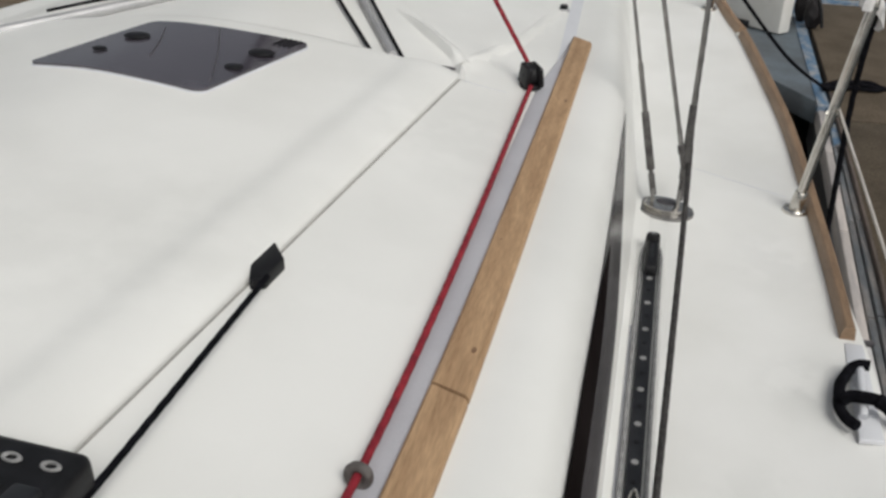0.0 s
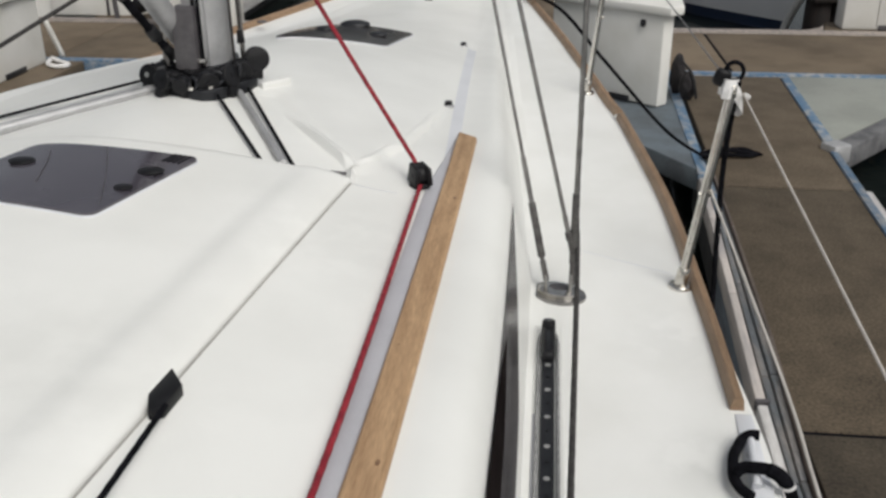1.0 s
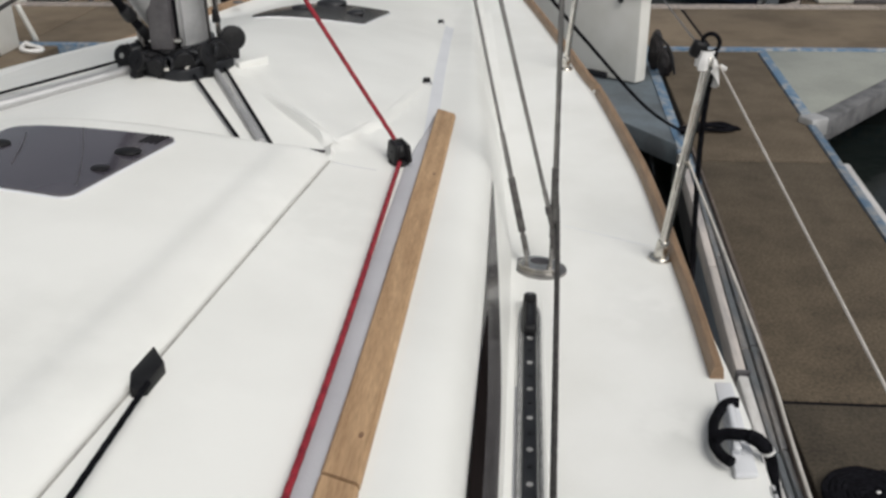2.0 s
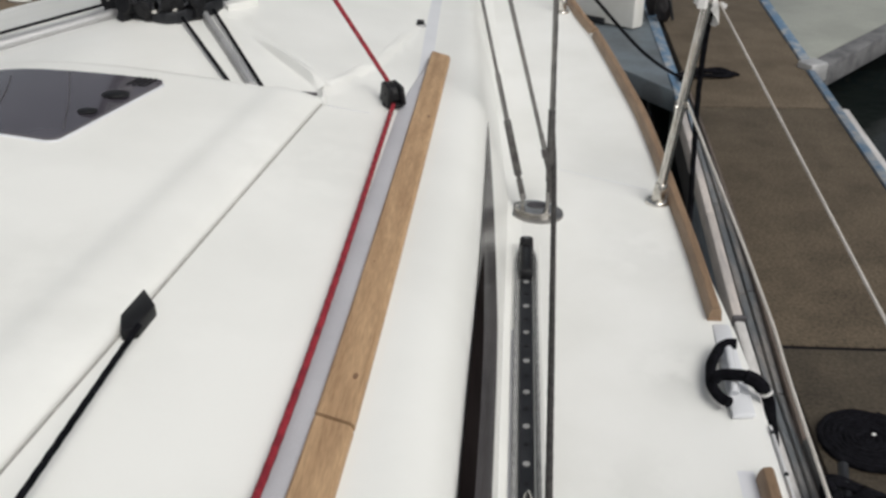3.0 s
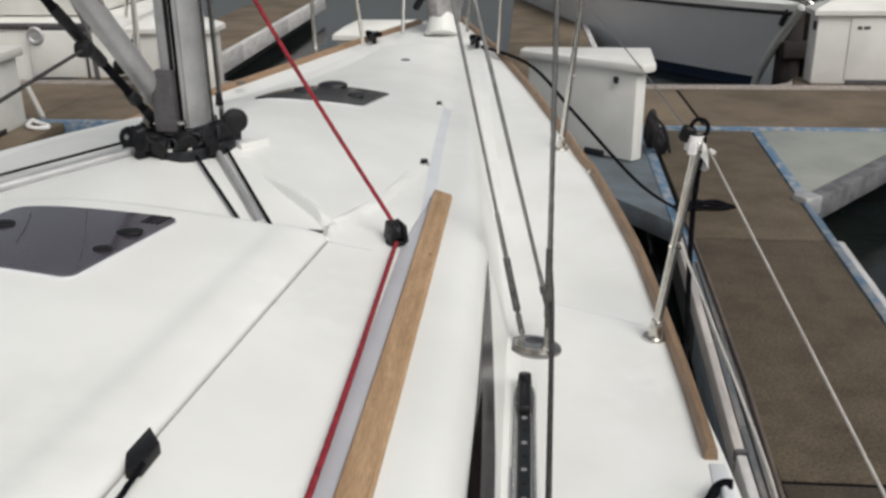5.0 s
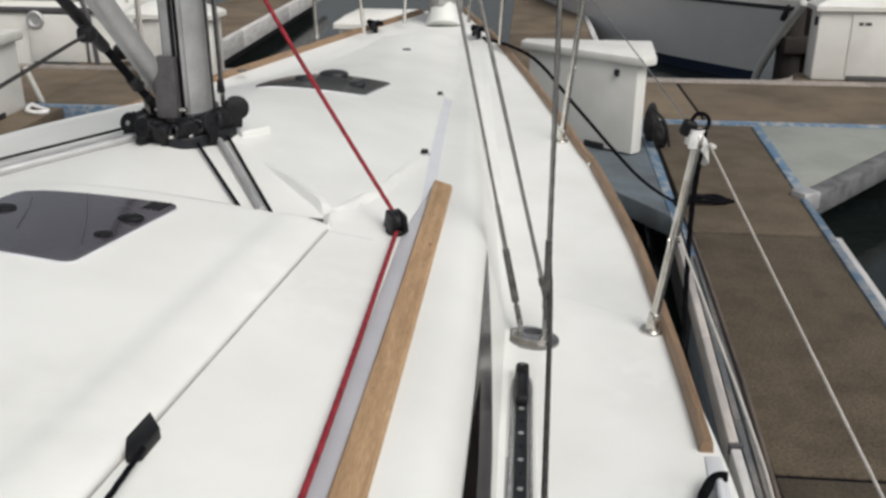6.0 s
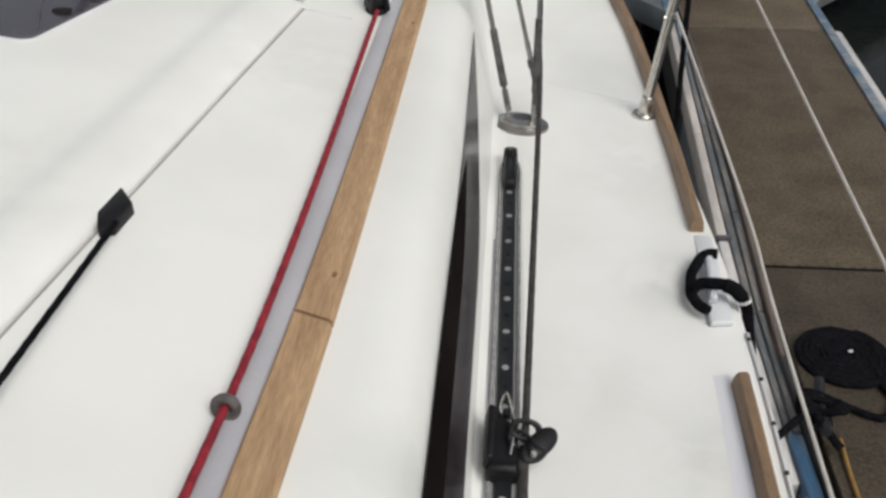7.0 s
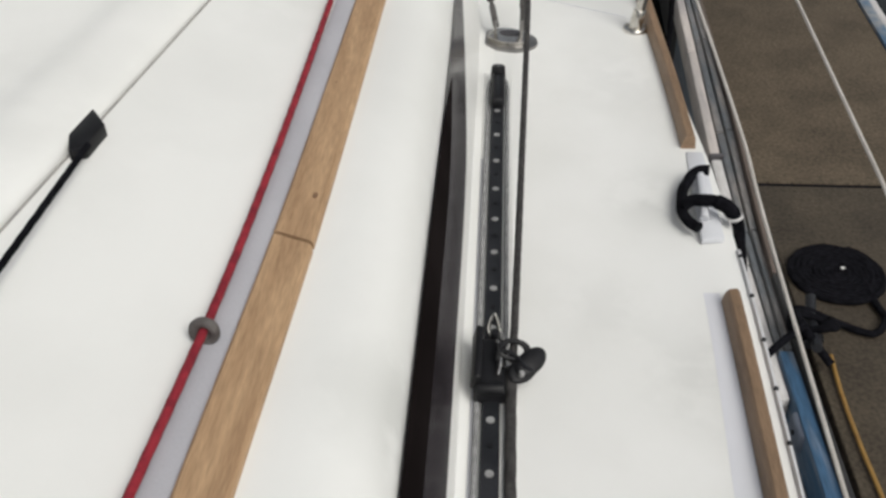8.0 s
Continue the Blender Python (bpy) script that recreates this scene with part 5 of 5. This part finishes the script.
part("foil", rod((-0.62, 6.02, 0.5), (-0.75, 4.6, 5.0), 0.022, n=12), ALU, fur)
bag = thing("sail_bag", (-0.60, 5.72, 0.35), "crumpled clear plastic wrapping round the furler foot", "wrapping")
rows = []
for i in range(12):
    t = i / 11
    rows.append([(-0.60 + (0.10 + 0.05 * t + 0.03 * math.sin(5 * a + 4 * t)) * math.cos(a), 5.90 + (0.12 + 0.03 * math.sin(3 * a + 6 * t)) * math.sin(a), 0.36 + 0.5 * t) for a in (2 * math.pi * k / 20 for k in range(21))])
part("wrap", sheet(rows), CLEAR, bag)
part("tie", block((0.05, 0.05, 0.20), pose(-0.74, 5.80, 0.55, 0, 30, 0), 0.02), BLACK, bag, "black tie")
pul = thing("pulpit", (-0.6, 5.9, 0.3), "polished tubular bow pulpit", "pulpit")
part("top_rail", tube([(-0.15, 5.0, 0.95), (-0.36, 5.8, 0.98), (-0.60, 6.55, 1.0), (-0.86, 5.85, 0.98), (-1.12, 5.15, 0.95)], 0.0125, 0.04, 10), STEEL, pul)
for a, b in (((-0.18, 5.08, 0.28), (-0.15, 5.0, 0.95)), ((-0.42, 5.75, 0.32), (-0.37, 5.8, 0.98)), ((-0.86, 5.65, 0.32), (-0.85, 5.85, 0.98)), ((-1.08, 5.3, 0.30), (-1.12, 5.15, 0.95))):
    part("leg", rod(a, b, 0.0125, n=12), STEEL, pul)
part("mid_rail", tube([(-1.10, 5.22, 0.62), (-0.86, 5.75, 0.66), (-0.72, 6.1, 0.68)], 0.010, 0.04, 10), STEEL, pul)

# ---- on the pontoon ----
coil = thing("rope_coil", (1.150, 1.700, DOCK_Z), "flat spiral coil of black rope on the concrete pontoon", "rope coil")
rs, n = 0.0128, 8.2
pts = []
for k in range(int(n * 36)):
    a = 2 * math.pi * k / 36
    rr = 0.004 + 0.0187 * a / (2 * math.pi)
    pts.append((1.150 + rr * math.cos(a), 1.700 + rr * math.sin(a), DOCK_Z + 0.012 + 0.0025 * math.sin(a * 1.7)))
part("spiral", add_tube(bmesh.new(), pts, rs, 8, 2 * math.pi / (rs * 7), 3, 0.1), ROPE_BLACK, coil)
part("tail", rope([pts[-1], (1.235, 1.565, DOCK_Z + 0.014), (1.245, 1.47, DOCK_Z + 0.014), (1.185, 1.40, DOCK_Z + 0.014), (1.10, 1.43, DOCK_Z + 0.02), (1.05, 1.42, DOCK_Z + 0.05)], 0.012), ROPE_BLACK, coil)
part("tag", block((0.014, 0.010, 0.004), pose(1.175, 1.71, DOCK_Z + 0.027, 0, 0, 20), 0.001), LINEN, coil, "tiny white tag")
dc = thing("dock_cleat", (1.02, 1.38, DOCK_Z), "dark pontoon cleat wrapped in black rope", "cleat")
part("foot", block((0.06, 0.10, 0.05), pose(1.02, 1.38, DOCK_Z + 0.025), 0.012), DARK, dc)
part("horn_bar", tube([(1.0, 1.26, DOCK_Z + 0.075), (1.015, 1.34, DOCK_Z + 0.06), (1.025, 1.42, DOCK_Z + 0.06), (1.04, 1.50, DOCK_Z + 0.075)], 0.016, 0.01, 12), DARK, dc)
part("lashing", rope([(0.97, 1.33, DOCK_Z + 0.05), (1.06, 1.36, DOCK_Z + 0.085), (1.08, 1.42, DOCK_Z + 0.05), (0.98, 1.43, DOCK_Z + 0.08), (0.96, 1.37, DOCK_Z + 0.05), (1.05, 1.33, DOCK_Z + 0.095), (1.08, 1.38, DOCK_Z + 0.06), (0.97, 1.40, DOCK_Z + 0.09), (1.0, 1.30, DOCK_Z + 0.07), (1.045, 1.24, DOCK_Z + 0.03)], 0.013), ROPE_BLACK, dc, "black rope turns")
solid("shore_hose", tube([(1.03, 1.30, DOCK_Z + 0.012), (1.018, 1.15, DOCK_Z + 0.011), (1.015, 0.95, DOCK_Z + 0.011), (1.020, 0.7, DOCK_Z + 0.011), (1.010, 0.2, DOCK_Z + 0.011), (1.0, -1.5, DOCK_Z + 0.011)], 0.0065, 0.04, 10), YELLOW, "thin yellow hose along the pontoon edge", "hose")
dc.location.x -= 0.035
fb = thing("fender_pad", (0.92, 0.98, DOCK_Z - 0.2), "grey pad on the pontoon side", "fender")
part("pad", block((0.055, 0.11, 0.08), pose(0.905, 1.06, DOCK_Z - 0.07, 0, 0, 2), 0.020, 4), material("blue_grey_pad", (0.17, 0.20, 0.26), (0.11, 0.13, 0.18), 0.5, scale=12, fine=200), fb)
part("bolt", rod((0.885, 1.06, DOCK_Z - 0.07), (0.874, 1.06, DOCK_Z - 0.07), 0.008, n=10), DARK, fb)
pr = thing("dock_rope", (1.28, 5.55, DOCK_Z), "black rope flaked in a bundle on the pontoon", "rope")
for k in range(5):
    o = 0.025 * k - 0.05
    part("strand", rope([(1.08, 5.53 + o, DOCK_Z + 0.014), (1.22, 5.56 + o, DOCK_Z + 0.03 + 0.022 * (k % 2)), (1.36, 5.57 + o, DOCK_Z + 0.024 + 0.018 * (k % 3)), (1.44 + 0.02 * (k % 3), 5.58 + o * 0.6, DOCK_Z + 0.014)], 0.013, 0.012), ROPE_BLACK, pr)
part("end", rope([(1.42, 5.60, DOCK_Z + 0.014), (1.47, 5.63, DOCK_Z + 0.014), (1.50, 5.58, DOCK_Z + 0.014)], 0.012), ROPE_BLACK, pr)


# ---- dock boxes ----
tri = thing("dock_box", (0.5, 7.3, DOCK_Z), "white triangular fibreglass dock box with an overhanging lid", "dock box")
base = [(0.02, 7.53), (0.90, 6.80), (0.985, 6.885), (1.04, 7.60), (0.06, 7.62)]
part("body", prism(base, DOCK_Z - 0.004, -0.135, 0.02), BOXWHITE, tri)
lid = [(-0.06, 7.53), (0.935, 6.735), (1.055, 6.85), (1.11, 7.66), (-0.02, 7.68)]
part("lid", prism(lid, -0.150, -0.075, 0.018), BOXWHITE, tri)
part("hasp", block((0.05, 0.02, 0.05), pose(0.745, 6.915, -0.225, 0, 0, -39.7), 0.008), DARK, tri, "small dark hasp")
part("lock", rod((0.745, 6.90, -0.255), (0.745, 6.90, -0.22), 0.016, n=12), DARK, tri)
part("toe_kick", block((0.20, 0.02, 0.05), pose(0.60, 7.025, DOCK_Z + 0.022, 0, 0, -39.7), 0.004), DARK, tri, "dark toe recess")


def dock_box(x0, x1, y0, y1, top, label, bars=False):
    t = thing("dock_box", ((x0 + x1) / 2, (y0 + y1) / 2, DOCK_Z), label, "dock box", "dock boxes on the main pontoon")
    part("body", prism([(x0 + 0.05, y0 + 0.05), (x1 - 0.05, y0 + 0.05), (x1 - 0.05, y1 - 0.05), (x0 + 0.05, y1 - 0.05)], DOCK_Z + 0.002, top - 0.12, 0.03), BOXWHITE, t)
    bm = bmesh.new()
    ring = lambda i, z: [bm.verts.new(p) for p in ((x0 + i, y0 + i, z), (x1 - i, y0 + i, z), (x1 - i, y1 - i, z), (x0 + i, y1 - i, z))]
    rs = [ring(0, top - 0.13), ring(0, top - 0.08), ring(0.02, top - 0.06), ring(0.24, top + 0.05)]
    bm.faces.new(rs[0][::-1]), bm.faces.new(rs[-1])
    for a, b in zip(rs, rs[1:]):
        for i in range(4):
            bm.faces.new((a[i], a[(i + 1) % 4], b[(i + 1) % 4], b[i]))
    part("lid", bm, BOXWHITE, t)
    part("panel", prism([((x0 * 3 + x1) / 4 + 0.08, y0 + 0.036), ((x0 + x1 * 3) / 4, y0 + 0.036), ((x0 + x1 * 3) / 4, y0 + 0.06), ((x0 * 3 + x1) / 4 + 0.08, y0 + 0.06)], DOCK_Z + 0.06, top - 0.16, 0.008), BOXWHITE, t, "raised front panel")
    part("kick", block(((x1 - x0) * 0.35, 0.02, 0.05), pose((x0 + x1) / 2, y0 + 0.045, DOCK_Z + 0.03), 0.005), SEAL, t, "dark toe recess")
    part("latch", block((0.03, 0.06, 0.10), pose(x0 + 0.04, y0 + 0.10, top - 0.25), 0.01), DARK, t, "dark latch")
    if bars:
        part("label_bar", block((0.05, 0.004, 0.035), pose(x0 + 0.52, y0 + 0.033, top - 0.27)), SEAL, t, "small dark lettering bar")
        part("label_bar", block((0.07, 0.004, 0.035), pose(x0 + 0.60, y0 + 0.033, top - 0.27)), SEAL, t, "small dark lettering bar")
    return t


dock_box(3.25, 4.62, 10.20, 10.62, 0.03, "white dock box with a hipped lid and a small dark mark", True)
tri2 = thing("dock_box", (-5.3, 7.6, DOCK_Z), "cream triangular dock box standing on the far finger pontoon", "dock box")
part("body", prism([(-4.96, 7.90), (-5.92, 7.90), (-5.92, 7.82), (-5.06, 6.86), (-4.97, 6.88)], DOCK_Z - 0.005, -0.20, 0.02), BOXWHITE, tri2)
part("lid", prism([(-4.90, 7.95), (-6.00, 7.95), (-6.00, 7.80), (-5.09, 6.78), (-4.91, 6.80)], -0.215, -0.120, 0.018), BOXWHITE, tri2)
part("toe_kick", block((0.02, 0.35, 0.05), pose(-4.958, 7.32, DOCK_Z + 0.025), 0.004), DARK, tri2, "dark toe recess")
dock_box(-4.55, -3.53, 9.55, 10.05, -0.10, "white dock box behind the mast")
dock_box(-2.15, -1.0, 9.5, 10.1, -0.16, "white dock box beyond the bow")
hr = thing("hose_reel", (-5.0, 8.5, DOCK_Z), "white bent tube rack beside a dock box", "rack")
part("frame", tube([(-4.955, 7.98, -0.50), (-4.94, 7.99, -0.56), (-4.90, 8.10, -0.86), (-4.93, 8.14, -0.87)], 0.026, 0.03, 10), BOXWHITE, hr)
part("coil", rope([(-4.92, 7.93, -0.86), (-4.82, 7.86, -0.872), (-4.68, 7.76, -0.872), (-4.64, 7.68, -0.872), (-4.74, 7.64, -0.872), (-4.86, 7.72, -0.872), (-4.92, 7.88, -0.872)], 0.022, 0.03), LINEN, hr, "white hose")

bl = thing("black_bag", (1.22, 7.25, DOCK_Z), "black bags slumped beside the triangular dock box", "bag")
for x, y, sx, sy, sz, rz in ((1.11, 7.28, 0.060, 0.08, 0.17, 10), (1.17, 7.08, 0.060, 0.08, 0.12, 35)):
    bm = bmesh.new()
    bmesh.ops.create_icosphere(bm, subdivisions=4, radius=1.0)
    for v in bm.verts:
        k = 1 + 0.22 * noise.noise(v.co * 2.1 + Vector((x, y, 0)) * 3) + 0.06 * noise.noise(v.co * 7)
        v.co = Vector((v.co.x * sx * k, v.co.y * sy * k, max(-0.98, v.co.z) * sz * k))
    bmesh.ops.transform(bm, matrix=pose(x, y, DOCK_Z + sz * 0.97, 0, 0, rz), verts=bm.verts[:])
    part("sack", bm, material("dull_black_sacking", (0.010, 0.0085, 0.010), (0.020, 0.017, 0.019), 0.75, scale=12, fine=150, bump=0.4, depth=0.004), bl)
part("strap", tube([(1.09, 7.20, DOCK_Z + 0.32), (1.19, 7.03, DOCK_Z + 0.23), (1.24, 6.98, DOCK_Z + 0.03)], 0.012, 0.02, 8), BLACK, bl)

# ---- neighbouring boats ----
nb = thing("moored_yacht", (3.4, 15, WATER_Z), "grey-hulled yacht moored bow-on across the main pontoon", "yacht")


YB = Matrix.Translation((3.22, 12.5, 0)) @ pose(0, 0, 0, 0, 0, 14)


def yacht_side(z0, z1, side=-1, n=8, length=7.5):
    rows = []
    for k in range(40):
        t = (k / 39) ** 1.3
        w = 1.65 * (1 - (1 - min(1, t / 0.60)) ** 1.8) + 0.015
        row = []
        for j in range(n + 1):
            z = z0 + (z1 - z0) * j / n
            h = (z - WATER_Z) / 1.05
            lead = 1.0 * max(0.0, h) ** 1.25 * (1 - t) ** 2
            row.append(YB @ Vector((side * w * (0.80 + 0.20 * min(1, max(0, h)) ** 0.8), t * length - lead, z + 0.12 * (1 - t) ** 2 * max(0.0, h))))
        rows.append(row)
    return rows


for side in (-1, 1):
    up = yacht_side(WATER_Z + 0.14, -0.36, side)
    part("topside", sheet(up), GREYHULL, nb, "glossy grey hull side")
    part("boot_stripe", sheet(yacht_side(WATER_Z - 0.3, WATER_Z + 0.14, side)), NAVY, nb, "navy bottom paint")
    part("gunwale", add_tube(bmesh.new(), [row[-1] for row in up], 0.026, 8), DARK, nb, "dark rubbing strake")
    part("bulwark", sheet([[row[-1], row[-1] + Vector((0, 0, 0.11))] for row in up]), BOXWHITE, nb, "white bulwark above the strake")
top = [(row[-1], YB @ Matrix.Diagonal((-1, 1, 1, 1)) @ YB.inverted() @ row[-1]) for row in yacht_side(WATER_Z + 0.12, -0.36)]
part("deck", sheet([[a.lerp(b, k / 8) + Vector((0, 0, 0.09 + 0.05 * math.sin(math.pi * k / 8))) for k in range(9)] for a, b in top]), GELCOAT, nb, "white deck")
stem = [row for row in yacht_side(WATER_Z - 0.05, -0.28)][0]
part("stem", add_tube(bmesh.new(), stem, 0.055, 10), BOXWHITE, nb, "pale stem")
part("stem_plate", block((0.05, 0.06, 0.24), Matrix.Translation(stem[7] + Vector((-0.10, 0.08, 0))) @ pose(0, 0, 0, 35, 0, 14), 0.008), DARK, nb, "dark stem plate")
part("anchor", tube([stem[-1] + Vector(v) for v in ((-0.25, 0.25, 0.12), (0.0, -0.05, 0.10), (0.12, -0.12, 0.03), (0.20, 0.0, 0.08))], 0.03, 0.03, 10), STEEL, nb, "steel anchor")
bm = block((1.1, 3.2, 0.40), YB @ pose(0, 3.6, -0.10), 0.10)
part("cabin", bm, GELCOAT, nb, "low white cabin")
mb = thing("motor_cruiser", (-7.5, 12, WATER_Z), "white motor cruiser with a round port beyond the main pontoon", "motor boat")
part("hull", prism([(-11.5, 10.45), (-5.15, 10.40), (-4.95, 10.7), (-5.35, 14.5), (-11.5, 14.5)], WATER_Z - 0.2, -0.20, 0.10), BOXWHITE, mb, "white hull side")
part("topside", prism([(-11.5, 10.8), (-5.5, 10.75), (-5.6, 14.3), (-11.5, 14.3)], -0.20, 0.8, 0.10), BOXWHITE, mb, "white superstructure")
part("panel", block((0.70, 0.05, 0.58), pose(-5.80, 10.36, -0.60, 0, 0, -0.5), 0.02), BOXWHITE, mb, "white locker panel")
part("panel_gap", block((0.74, 0.02, 0.62), pose(-5.80, 10.395, -0.60, 0, 0, -0.5), 0.005), SEAL, mb, "dark gap round the panel")
bm = bmesh.new()
add_torus(bm, pose(-6.04, 10.332, -0.37, 90, 0, 0), 0.085, 0.028, 28, 10)
port = part("porthole", bm, ALU, mb, "grey round porthole rim")
part("glass", rod((-6.04, 10.325, -0.37), (-6.04, 10.34, -0.37), 0.075, n=24), ALU, port)
part("rub_rail", block((6.0, 0.07, 0.07), pose(-8.2, 10.42, -0.26, 0, 0, -0.5), 0.02), SEAL, mb, "grey rubbing rail")
part("guard_rail", tube([(-11, 10.55, 0.35), (-8, 10.5, 0.35), (-5.2, 10.5, 0.30), (-5.05, 10.8, -0.2)], 0.02, 0.1, 10), STEEL, mb)
for x in (-9.5, -8.0, -6.6, -5.5):
    part("guard_post", rod((x, 10.55, -0.22), (x, 10.52, 0.35), 0.016, n=10), STEEL, mb)
wd = thing("dock_gear", (-5.0, 10.25, DOCK_Z), "dark lines and a fender hung at the pontoon edge", "fender")
part("fender", rod((-5.05, 10.3, -0.75), (-4.80, 10.3, -0.70), 0.10, n=16, bevel=0.04), BLACK, wd)
part("post", tube([(-5.25, 10.2, DOCK_Z), (-5.3, 10.2, -0.3), (-5.45, 10.2, 0.1)], 0.03, 0.05, 10), SEAL, wd)
